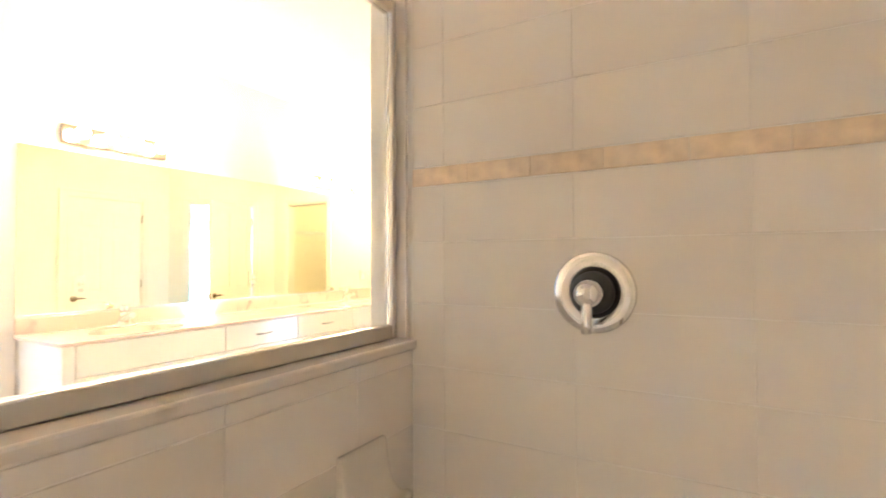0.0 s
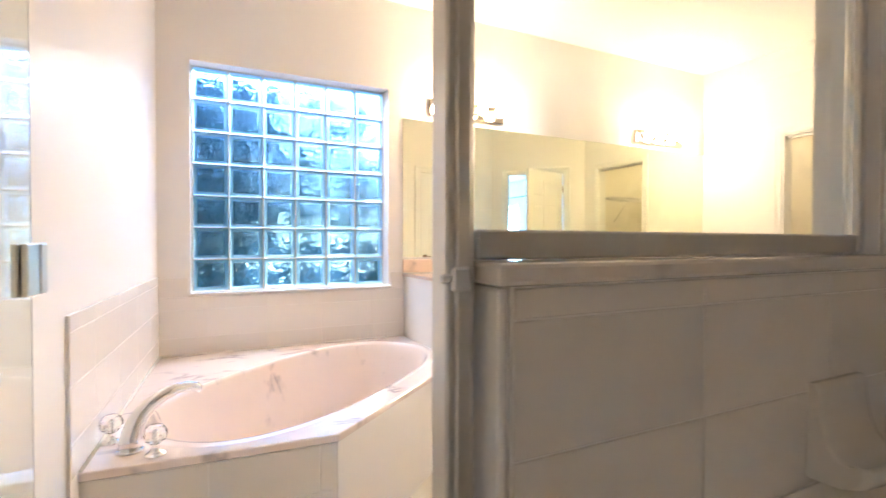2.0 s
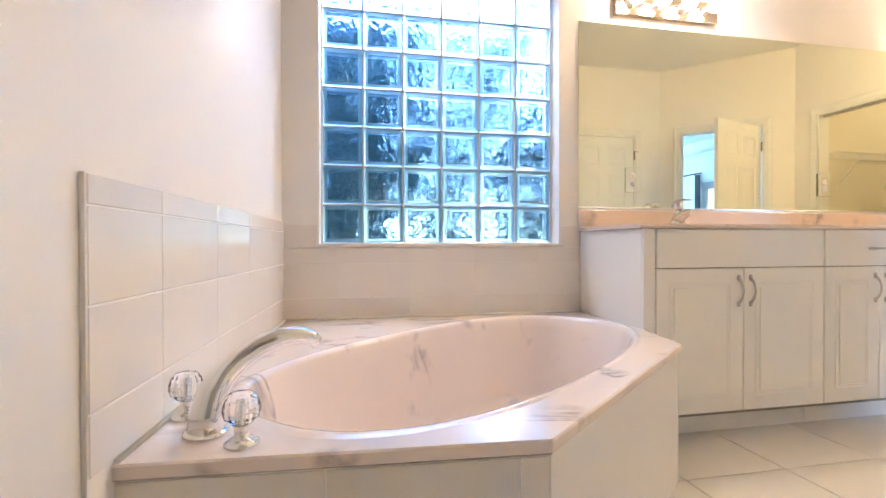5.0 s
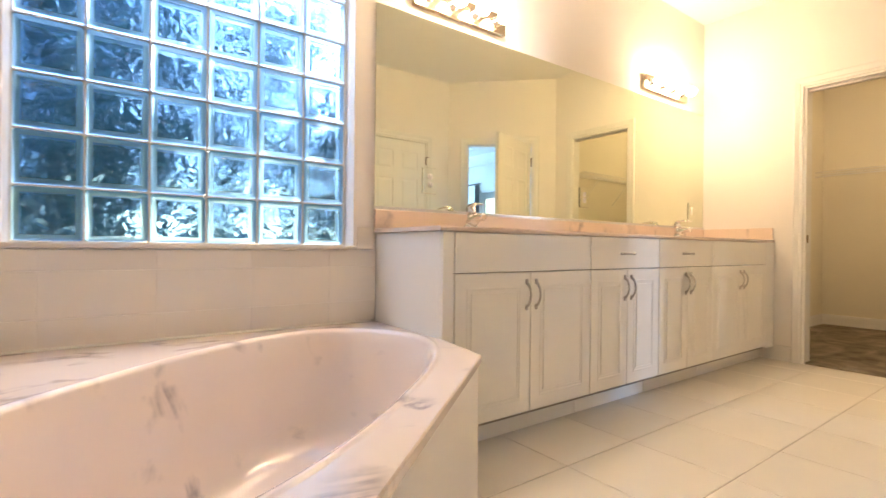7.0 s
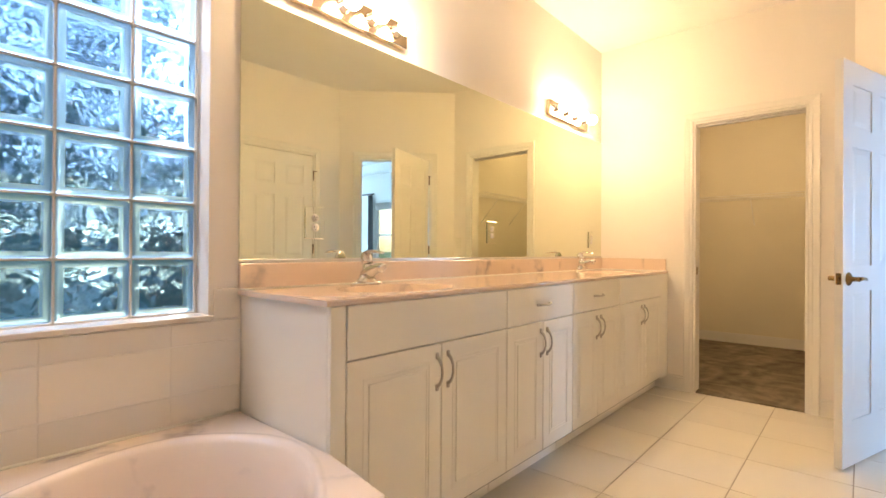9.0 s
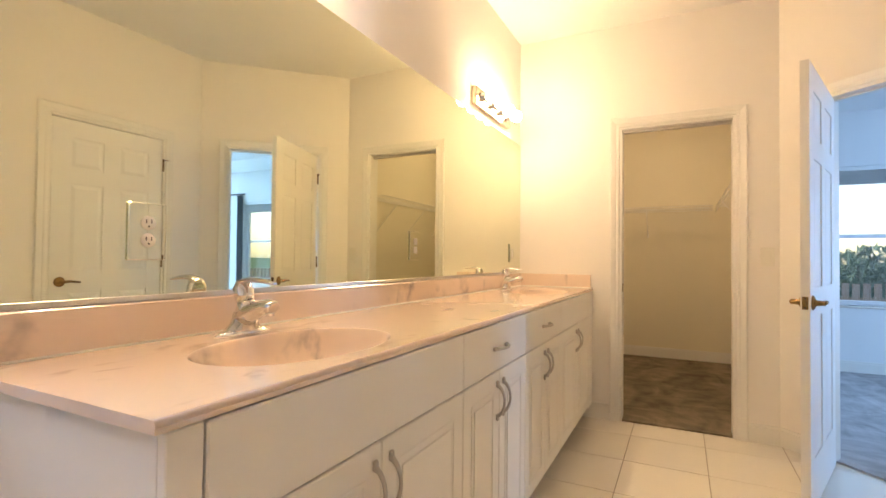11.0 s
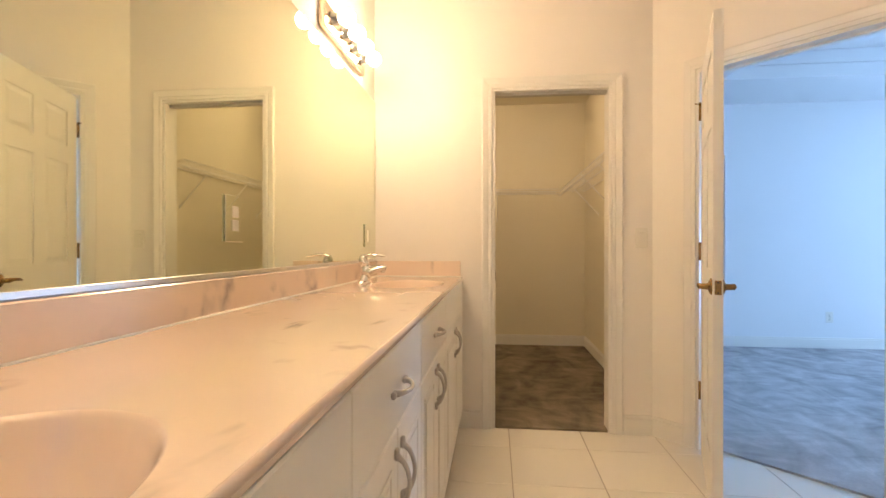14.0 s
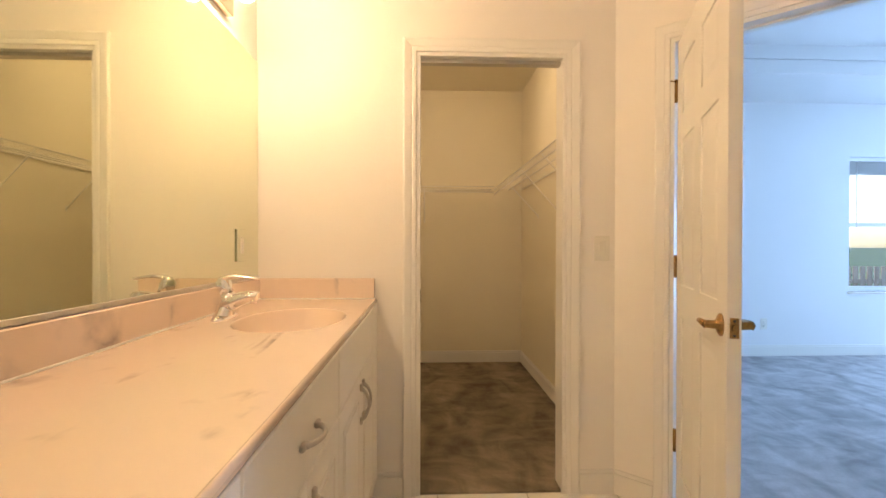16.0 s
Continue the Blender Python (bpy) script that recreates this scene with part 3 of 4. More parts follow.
def oval_plate(bm, c, turn, a, b, power, poly, z, prof, edge, n=72):
    """A plate with an oval bowl: poly is its outline, prof (scale, height) rings of the bowl, edge (inset, height) rings of its lip."""
    angs = [2 * math.pi * k / n for k in range(n)] + [math.atan2(p.y - c.y, p.x - c.x) % (2 * math.pi) for p in poly]
    angs = sorted(set(round(x, 5) for x in angs))
    rings = []
    for inset, dz in reversed(edge):
        ring = []
        for g in angs:
            p = ray_poly(c, Vector((math.cos(g), math.sin(g), 0)), poly)
            p = c + (p - c) * (1 - inset / (p - c).length)
            ring.append(bm.verts.new((p.x, p.y, z + dz)))
        rings.append(ring)
    for s, dz in prof:
        ring = []
        for g in angs:
            q = g - turn
            r = 1 / ((abs(math.cos(q)) / a) ** power + (abs(math.sin(q)) / b) ** power) ** (1 / power)
            ring.append(bm.verts.new((c.x + s * r * math.cos(g), c.y + s * r * math.sin(g), z + dz)))
        rings.append(ring)
    for i, (p, q) in enumerate(zip(rings, rings[1:])):
        for k in range(len(angs)):
            j = (k + 1) % len(angs)
            bm.faces.new((p[k], p[j], q[j], q[k])).smooth = i >= len(edge)
    bm.faces.new(rings[-1])
    return bm


tub = thing("bathtub", T(CT.x, CT.y, 0), "pink cultured marble garden tub with grey veins in a tiled surround", "bathtub")
LT = T(-CT.x, -CT.y)
rim = [(1.03, 0.0), (1.015, 0.003), (1.0, 0.004), (0.98, 0.001), (0.965, -0.012), (0.945, -0.05), (0.88, -0.20), (0.83, -0.34), (0.76, -0.41), (0.6, -0.435), (0.2, -0.44)]
lip = [(0.004, 0.0), (0.0, -0.004), (0.0, -0.024), (0.010, -0.030)]
bm = oval_plate(bmesh.new(), CT, UA, 0.82, 0.405, 2.5, deck, ZT, rim, lip, 96)
part("basin", bm, TUBMARBLE, tub, "pink marbled basin and deck", LT)
drain = lathe(bmesh.new(), [(0.001, 0), (0.03, 0), (0.03, 0.004), (0.02, 0.006), (0.001, 0.006)], 20)
part("drain", drain, CHROME, tub, "chrome drain", T(-0.2, 0.25, ZT - 0.438))


def apron(name, a, b, inset):
    d = (b - a)
    n = Vector((-d.y, d.x, 0)).normalized()
    if (CT - a).dot(n) < 0:
        n = -n
    a2, b2 = a + n * inset, b + n * inset
    L = (b2 - a2).length
    m = LT @ Matrix.Translation(a2) @ Matrix.Rotation(math.atan2(d.y, d.x), 4, "Z")
    s = 1 if n.dot(Vector((-d.y, d.x, 0))) > 0 else -1
    return m, L, s


for a, b, mt_ in ((deck[1], deck[2], TILE), (deck[2], deck[3], CABINET), (deck[3], deck[4], CABINET)):
    m, L, s = apron("apron", a, b, 0.010)
    ap = part("apron_panel", box(0, 0, 0, L, s * 0.02, ZT - 0.031), GROUT if mt_ is TILE else PAINT, tub, "tiled front panel" if mt_ is TILE else "plain white slanting front panel", m)
    if mt_ is TILE:
        for i, (t0, t1) in enumerate(((0.0, 0.335), (0.337, 0.672), (0.674, L))):
            for z0, z1 in ((0.003, 0.138), (0.140, 0.296), (0.298, ZT - 0.033)):
                part("tile", box(t0 + 0.001, 0, z0, t1 - 0.001, -s * 0.002, z1, bevel=0.0006), TILE, ap)

bm = bmesh.new()
tube(bm, [(XW + 0.011, 0.03, ZT + 0.002), (XW + 0.011, 1.488, ZT + 0.002)], 0.006, 8)
part("caulk", bm, PLASTIC, tub, "cream caulk line", LT)
bm = bmesh.new()
tube(bm, [(XW + 0.012, 0.032, ZT + 0.002), (-0.805, south(-0.805) + 0.011, ZT + 0.002)], 0.006, 8)
part("caulk", bm, PLASTIC, tub, "cream caulk line", LT)

# roman spout and two acrylic handles
sp = thing("tub_spout", T(-0.906, 0.050, ZT + 0.0005), "tall arched chrome tub spout on the tub deck", "tub faucet")
ux, uy = -0.45, 0.89
arc = [(0.0, 0.0), (0.003, 0.038), (0.013, 0.074), (0.033, 0.104), (0.060, 0.128), (0.096, 0.148), (0.138, 0.160), (0.176, 0.160), (0.204, 0.152), (0.217, 0.141)]
bm = tube(bmesh.new(), [(ux * s, uy * s, z) for s, z in arc], [0.034, 0.032, 0.029, 0.0265, 0.024, 0.022, 0.020, 0.018, 0.017, 0.015], 20, 0.9)
part("spout", bm, CHROME, sp)
part("base_ring", lathe(bmesh.new(), [(0.001, 0), (0.039, 0), (0.039, 0.004), (0.035, 0.008), (0.001, 0.008)], 28), CHROME, sp)
for hx, hy in ((-1.003, -0.012), (-0.843, 0.124)):
    kn = thing("bath_tap", T(hx, hy, ZT + 0.0005) @ Matrix.Diagonal((0.96, 0.96, 1.02, 1)), "faceted clear acrylic tub handle on a chrome base", "tub faucet", "bath taps")
    part("base", lathe(bmesh.new(), [(0.001, 0), (0.031, 0), (0.031, 0.004), (0.022, 0.010), (0.013, 0.014), (0.012, 0.030), (0.016, 0.034), (0.001, 0.035)], 28), CHROME, kn)
    bm = lathe(bmesh.new(), [(0.012, 0.0352), (0.022, 0.038), (0.030, 0.046), (0.034, 0.057), (0.034, 0.068), (0.029, 0.080), (0.020, 0.088), (0.010, 0.090)], 12)
    for f in bm.faces:
        f.smooth = False
    part("knob", bm, ACRYLIC, kn, "faceted clear acrylic knob").visible_shadow = False
    part("screw", lathe(bmesh.new(), [(0.001, 0.0354), (0.007, 0.0354), (0.006, 0.070), (0.001, 0.071)], 12), CHROME, kn)

# ---- vanity ----
VX, VY0, VY1 = -1.706, 1.500, YE - 0.002
CTZ = 0.917
UNITS = [(1.555, 2.400, False), (2.400, 3.020, True), (3.020, 3.660, True), (3.660, 4.500, False)]


def pull(parent, y, z, x, upright=True):
    """A bowed bar handle with flared feet."""
    bm = bmesh.new()
    pts, rad = [], []
    for k in range(11):
        u = k / 10 * 2 - 1
        pts.append((x + 0.006 + 0.024 * (1 - u * u) ** 0.7, 0.0, u * 0.052))
        rad.append(0.0045 + 0.0025 * abs(u) ** 3)
    if not upright:
        pts = [(a, c, b) for a, b, c in pts]
    tube(bm, [(a, y + b, z + c) for a, b, c in pts], rad, 8)
    for u in (-1, 1):
        dy, dz = (0, u * 0.056) if upright else (u * 0.056, 0)
        hy, hz = (0.007, 0.012) if upright else (0.012, 0.007)
        add_box(bm, x + 0.0002, y + dy - hy, z + dz - hz, x + 0.010, y + dy + hy, z + dz + hz, 0.003)
    return part("handle", bm, NICKEL, parent, "brushed nickel bow handle")


def front(name, parent, y0, y1, z0, z1, panel=True):
    t = 0.019
    bm = box(VX - t, y0, z0, VX, y1, z1, bevel=0.003)
    ob = part(name, bm, CABINET, parent)
    if panel:
        b = 0.058
        bm = bmesh.new()
        for a in ((y0 + b, z0 + b, y1 - b, z0 + b + 0.010), (y0 + b, z1 - b - 0.010, y1 - b, z1 - b), (y0 + b, z0 + b + 0.0102, y0 + b + 0.010, z1 - b - 0.0102), (y1 - b - 0.010, z0 + b + 0.0102, y1 - b, z1 - b - 0.0102)):
            add_box(bm, VX + 0.0002, a[0], a[1], VX + 0.0028, a[2], a[3], 0.0013)
        part("moulding", bm, CABINET, ob)
        part("raised_panel", box(VX + 0.0002, y0 + b + 0.022, z0 + b + 0.022, VX + 0.0030, y1 - b - 0.022, z1 - b - 0.022, bevel=0.0026), CABINET, ob)
    return ob


for i, (a, b, drawer) in enumerate(UNITS):
    u = thing("vanity_cabinet", T(0, 0, 0), "cream vanity cabinet, " + ("a drawer and two raised panel doors" if drawer else "a false drawer front and two raised panel doors"), "cabinet", "vanity cabinets")
    lo = VY0 + 0.001 if i == 0 else a + 0.0005
    hi = VY1 if i == 3 else b - 0.0005
    bm = box(XW + 0.002, lo + (0.017 if i == 0 else 0), 0.101, VX - 0.020, hi, 0.765)
    part("body", bm, CABGAP, u, "cabinet carcass")
    part("toe_kick", box(XW + 0.002, lo + 0.004, 0.0, VX - 0.095, hi, 0.100), CABINET, u)
    if i == 0:
        part("side_panel", box(XW + 0.002, VY0 - 0.001, 0.101, VX - 0.0195, VY0 + 0.0175, CTZ - 0.020, bevel=0.001), CABINET, u)
        part("stile", box(VX - 0.0193, VY0 - 0.001, 0.101, VX - 0.002, a - 0.002, CTZ - 0.020, bevel=0.002), CABINET, u)
    if i == 3:
        part("stile", box(VX - 0.0193, b + 0.002, 0.101, VX - 0.002, hi, CTZ - 0.020, bevel=0.002), CABINET, u)
    fr = front("drawer_front" if drawer else "false_front", u, a + 0.002, b - 0.002, 0.733, 0.895, False)
    mid = (a + b) / 2
    if drawer:
        pull(fr, mid, 0.812, VX, False)
    dl = front("door", u, a + 0.002, mid - 0.0015, 0.118, 0.729)
    dr = front("door", u, mid + 0.0015, b - 0.002, 0.118, 0.729)
    pull(dl, mid - 0.030, 0.632, VX)
    pull(dr, mid + 0.030, 0.632, VX)

top = thing("countertop", T(0, 0, CTZ), "peach cultured marble vanity top with two oval basins and a backsplash", "countertop")
F0, F1 = XW + 0.0005, VX - 0.008
bowl = [(1.012, 0.0), (1.0, -0.0012), (0.985, -0.006), (0.965, -0.018), (0.93, -0.04), (0.82, -0.09), (0.6, -0.125), (0.3, -0.138), (0.1, -0.14)]
ymid = 3.03
for nm, y0, y1, yc in (("slab", 1.484, ymid, 1.975), ("slab", ymid, VY1, 4.06)):
    poly = [Vector((F0, y0, 0)), Vector((F1, y0, 0)), Vector((F1, y1, 0)), Vector((F0, y1, 0))]
    bm = bmesh.new()
    oval_plate(bm, Vector((-1.93, yc, 0)), 0, 0.172, 0.258, 2.1, poly, 0.0, bowl, [(0.0, 0.0), (0.0, -0.018)], 72)
    sl = part(nm, bm, MARBLE, top, "peach marbled slab with an oval basin")
    part("drain", lathe(bmesh.new(), [(0.001, 0), (0.024, 0), (0.024, 0.004), (0.012, 0.007), (0.001, 0.007)], 20), CHROME, sl, "chrome drain", T(-1.935, yc, -0.139))
bm = bmesh.new()
prof = [(0.0, 0.0), (0.0035, -0.0006), (0.0062, -0.003), (0.0076, -0.0065), (0.008, -0.010), (0.0068, -0.0182), (0.0, -0.0182)]
ends = [[bm.verts.new((F1 + x, y, z)) for x, z in prof] for y in (1.484, VY1)]
for i in range(len(prof)):
    j = (i + 1) % len(prof)
    bm.faces.new((ends[0][i], ends[0][j], ends[1][j], ends[1][i])).smooth = i < 4
bm.faces.new(ends[0])
bm.faces.new(ends[1][::-1])
part("front_edge", bm, MARBLE, top, "rounded front edge")
part("caulk", tube(bmesh.new(), [(F0 + 0.019, 1.488, 0.0015), (F0 + 0.019, VY1 - 0.019, 0.0015)], 0.0035, 8), PLASTIC, top, "pale caulk line")
part("caulk", tube(bmesh.new(), [(F0 + 0.019, VY1 - 0.019, 0.0015), (F1 - 0.006, VY1 - 0.019, 0.0015)], 0.0035, 8), PLASTIC, top, "pale caulk line")
part("backsplash", box(F0 + 0.0005, 1.486, 0.0005, F0 + 0.018, VY1 - 0.0005, 0.094, bevel=0.003), MARBLE, top)
part("side_splash", box(F0 + 0.0185, VY1 - 0.018, 0.0005, F1 - 0.005, VY1 - 0.0005, 0.094, bevel=0.003), MARBLE, top)


def faucet(y):
    f = thing("faucet", T(-2.150, y, CTZ + 0.0005) @ Matrix.Diagonal((0.92, 0.95, 0.86, 1)), "chrome single lever basin faucet", "faucet", "basin faucets")
    bm = lathe(bmesh.new(), [(0.001, 0.0), (0.029, 0.0), (0.029, 0.006), (0.024, 0.014), (0.014, 0.022), (0.001, 0.026)], 32, None, 1.0, 3.15)
    part("base_plate", bm, CHROME, f)
    bm = bmesh.new()
    secs = [(-0.004, 0.003, 0.030, 0.072), (-0.003, 0.016, 0.029, 0.058), (0.000, 0.034, 0.028, 0.042), (0.004, 0.056, 0.027, 0.032), (0.008, 0.080, 0.026, 0.027), (0.010, 0.098, 0.024, 0.024), (0.010, 0.104, 0.016, 0.016)]
    rings = [[bm.verts.new((cx + rx * math.cos(a), ry * math.sin(a), z)) for a in (2 * math.pi * k / 24 for k in range(24))] for cx, z, rx, ry in secs]
    for p, q in zip(rings, rings[1:]):
        for k in range(24):
            bm.faces.new((p[k], p[(k + 1) % 24], q[(k + 1) % 24], q[k])).smooth = True
    bm.faces.new(rings[0])
    bm.faces.new(rings[-1])
    part("body", bm, CHROME, f)
    bm = tube(bmesh.new(), [(0.0, 0, 0.046), (0.030, 0, 0.066), (0.064, 0, 0.081), (0.090, 0, 0.087), (0.110, 0, 0.086), (0.116, 0, 0.084)], [0.036, 0.032, 0.027, 0.023, 0.021, 0.017], 18, 0.9)
    part("spout", bm, CHROME, f)
    part("aerator", lathe(bmesh.new(), [(0.001, 0.060), (0.011, 0.060), (0.012, 0.074), (0.001, 0.075)], 16), CHROME, f, "", T(0.100, 0, 0))
    bm = tube(bmesh.new(), [(0.006, 0, 0.098), (-0.002, 0, 0.116), (-0.006, 0, 0.136), (-0.002, 0, 0.152), (0.004, 0, 0.158)], [0.024, 0.0265, 0.027, 0.021, 0.010], 18)
    tube(bm, [(-0.016, 0, 0.147), (0.004, 0, 0.159), (0.034, 0, 0.164), (0.070, 0, 0.161), (0.104, 0, 0.155), (0.116, 0, 0.154)], [0.016, 0.021, 0.019, 0.015, 0.012, 0.007], 16, 0.45)
    part("lever", bm, CHROME, f)
    part("temperature_dot", lathe(bmesh.new(), [(0.0005, 0), (0.004, 0), (0.004, 0.002), (0.0005, 0.002)], 12), RED, f, "red dot", T(0.0185, 0, 0.128) @ Matrix.Rotation(radians(80), 4, "Y"))


faucet(1.998)
faucet(4.06)

# mirror and what is set in it
MZ0, MZ1, MY0, MY1 = 1.016, 1.988, 1.488, YE - 0.006
mir = tagged(part("mirror", box(XW + 0.0005, MY0, MZ0, XW + 0.0065, MY1, MZ1, bevel=0.0015), MIRROR), "large frameless wall mirror above the vanity", "mirror")


tagged(part("mirror_channel", box(XW + 0.0068, MY0, MZ0 - 0.003, XW + 0.0105, MY1, MZ0 + 0.010, bevel=0.001), ALU), "thin metal channel along the mirror's lower edge", "trim", "", "structure")


def plate(name, m, kind, label):
    p = thing(name, m, label, "outlet" if kind == "outlet" else "switch")
    mirrored = "mirror" in label
    w, h = (0.044, 0.066) if mirrored else (0.036, 0.058)
    part("cover", box(0, -w, -h, 0.006, w, h, bevel=0.002), MIRROR if mirrored else PLASTIC, p, "mirrored cover plate" if mirrored else "")
    if kind == "outlet":
        for z in (-0.020, 0.020):
            r = part("socket", lathe(bmesh.new(), [(0.0005, 0), (0.0165, 0), (0.016, 0.003), (0.0005, 0.003)], 20), PLASTIC, p, "", T(0.0062, 0, z) @ Matrix.Rotation(radians(90), 4, "Y"))
            bm = bmesh.new()
            for y in (-0.006, 0.006):
                add_box(bm, 0.0094, y - 0.001, z - 0.001, 0.0099, y + 0.001, z + 0.008)
            add_box(bm, 0.0094, -0.002, z - 0.010, 0.0099, 0.002, z - 0.006)
            part("slots", bm, DARK, p)
    else:
        for z in ((-0.019, 0.019) if "double" in label else (0,)):
            hz = 0.016 if "double" in label else 0.033
            part("rocker", box(0.0062, -0.016, z - hz, 0.010, 0.016, z + hz, bevel=0.002), PLASTIC, p)
    return p


plate("wall_outlet", T(XW + 0.007, 1.800, 1.172), "outlet", "ivory double outlet with a mirrored plate")
plate("wall_outlet", T(XW + 0.007, 3.035, 1.174), "switch", "ivory double rocker switch with a mirrored plate")
plate("wall_switch", T(XW + 0.007, 4.44, 1.160), "switch", "ivory switch with a mirrored plate near the mirror end")
plate("wall_switch", T(-0.664, YE - 0.0005, 1.148) @ RZ(-90), "switch", "ivory rocker switch beside the closet doorway")
plate("wall_outlet", T(2.06, YB - 0.0005, 0.345) @ RZ(-90), "outlet", "white outlet low on the bedroom wall")


# vanity lights
def vanity_light(y0):
    f = thing("vanity_light", T(XW + 0.001, y0, 2.030), "chrome bar light with four lit globe bulbs above the mirror", "light fixture", "vanity lights")
    part("bar", box(0, 0, 0, 0.032, 0.61, 0.112, bevel=0.004, seg=2), BARMETAL, f, "polished chrome bar")
    for k in range(4):
        y = 0.61 * (k + 0.5) / 4
        m = T(0.0322, y, 0.060) @ Matrix.Rotation(radians(90), 4, "Y")
        s = part("socket", lathe(bmesh.new(), [(0.001, 0), (0.030, 0), (0.030, 0.006), (0.024, 0.010), (0.024, 0.036), (0.001, 0.037)], 20), CHROME, f, "chrome socket cup", m)
        prof = [(0.014, 0.0375), (0.020, 0.040)] + [(0.037 * math.sin(a), 0.071 - 0.037 * math.cos(a)) for a in (radians(x) for x in range(45, 180, 15))] + [(0.002, 0.108)]
        part("bulb", lathe(bmesh.new(), prof, 20), BULB, f, "lit globe bulb", m)


vanity_light(1.685)
vanity_light(3.705)


# ---- doors ----
def six_panel(d, w, h, t):
    """The leaf of a moulded six panel door, from 0 to w along x, thickness t along y."""
    c = 0.006
    slab = part("slab", box(0, c, 0, w, t - c, h), DOORPAINT, d)
    st, mu = 0.105, 0.105
    pw = (w - 2 * st - mu) / 2
    zs = [(0.22, 0.86), (0.99, 1.58), (1.68, h - 0.115)]
    for side, (y0, y1) in enumerate(((0, c - 0.0002), (t - c + 0.0002, t))):
        bm = bmesh.new()
        for x0, x1 in ((0, st), (w - st, w), (st + pw, st + pw + mu)):
            add_box(bm, x0, y0, 0, x1, y1, h)
        edges = [0.0] + [v for z in zs for v in z] + [h]
        for a, b in zip(edges[::2], edges[1::2]):
            for x0 in (st, st + pw + mu):
                add_box(bm, x0 + 0.0002, y0, a, x0 + pw - 0.0002, y1, b)
        part("rails", bm, DOORPAINT, d)
        for a, b in zs:
            for x0 in (st, st + pw + mu):
                y_out = y0 + 0.0015 if side == 0 else y1 - 0.0015
                y_in = c - 0.0004 if side == 0 else t - c + 0.0004
                bm = bmesh.new()
                g = 0.012
                lo, hi = sorted((y_in, y_out))
                ring0 = [bm.verts.new((x, y_in, z)) for x, z in ((x0 + g, a + g), (x0 + pw - g, a + g), (x0 + pw - g, b - g), (x0 + g, b - g))]
                k = g + 0.022
                ring1 = [bm.verts.new((x, y_out, z)) for x, z in ((x0 + k, a + k), (x0 + pw - k, a + k), (x0 + pw - k, b - k), (x0 + k, b - k))]
                bm.faces.new(ring1)
                bm.faces.new(ring0[::-1])
                for i in range(4):
                    j = (i + 1) % 4
                    bm.faces.new((ring0[i], ring0[j], ring1[j], ring1[i]))
                part("panel", bm, DOORPAINT, d)


def lever_set(d, x, z, t, way):
    for s, y in ((-1, 0.0), (1, t)):
        bm = bmesh.new()
        m = T(x, y, z) @ Matrix.Rotation(radians(90 if s < 0 else -90), 4, "X")
        lathe(bm, [(0.001, 0), (0.033, 0), (0.033, 0.004), (0.024, 0.010), (0.013, 0.014), (0.011, 0.040), (0.013, 0.044), (0.001, 0.046)], 24, m)
        yy = y + s * 0.040
        tube(bm, [(x, yy, z), (x + way * 0.03, yy + s * 0.004, z + 0.003), (x + way * 0.07, yy + s * 0.002, z + 0.001), (x + way * 0.105, yy - s * 0.004, z - 0.004)], [0.011, 0.009, 0.008, 0.006], 10)
        part("handle", bm, BRASS, d, "antique brass lever handle")


# open bedroom door, hung on the slanting wall
HP = DIAG @ Vector((D0 + 0.030, -0.022, 0))
EDGE = Vector((-0.668, 3.722, 0))
ang = math.atan2(EDGE.y - HP.y, EDGE.x - HP.x)
bd = thing("bedroom_door", Matrix.Translation((HP.x, HP.y, 0.012)) @ Matrix.Rotation(ang, 4, "Z"), "cream six panel door standing open with brass lever handle", "door")
DW = (EDGE - HP).length
six_panel(bd, DW, 2.005, 0.035)
lever_set(bd, DW - 0.06, 0.925, 0.035, -1)
bm = box(DW + 0.0002, 0.006, 0.925 - 0.028, DW + 0.002, 0.029, 0.925 + 0.028, bevel=0.0005)
add_box(bm, DW + 0.0022, 0.012, 0.925 - 0.008, DW + 0.012, 0.022, 0.925 + 0.008, 0.002)
lp = part("latch_plate", bm, BRASS, bd, "antique brass latch plate")
part("screw", lathe(bmesh.new(), [(0.0005, 0), (0.004, 0), (0.0035, 0.0012), (0.0005, 0.0012)], 10), DARK, lp, "dark screw head", T(DW + 0.0021, 0.0175, 0.945) @ Matrix.Rotation(radians(90), 4, "Y"))
part("screw", lathe(bmesh.new(), [(0.0005, 0), (0.004, 0), (0.0035, 0.0012), (0.0005, 0.0012)], 10), DARK, lp, "dark screw head", T(DW + 0.0021, 0.0175, 0.905) @ Matrix.Rotation(radians(90), 4, "Y"))
for z in (0.318, 1.062, 1.807):
    bm = tube(bmesh.new(), [(-0.004, -0.006, z - 0.048), (-0.004, -0.006, z + 0.048)], 0.0065, 10)
    add_box(bm, -0.003, -0.002, z - 0.045, 0.0, 0.030, z + 0.045)
    if z > 1.7:
        tube(bm, [(-0.004, -0.006, z + 0.040), (0.012, -0.030, z + 0.040)], 0.003, 8)
    part("hinge", bm, BRASS, bd, "antique brass butt hinge")

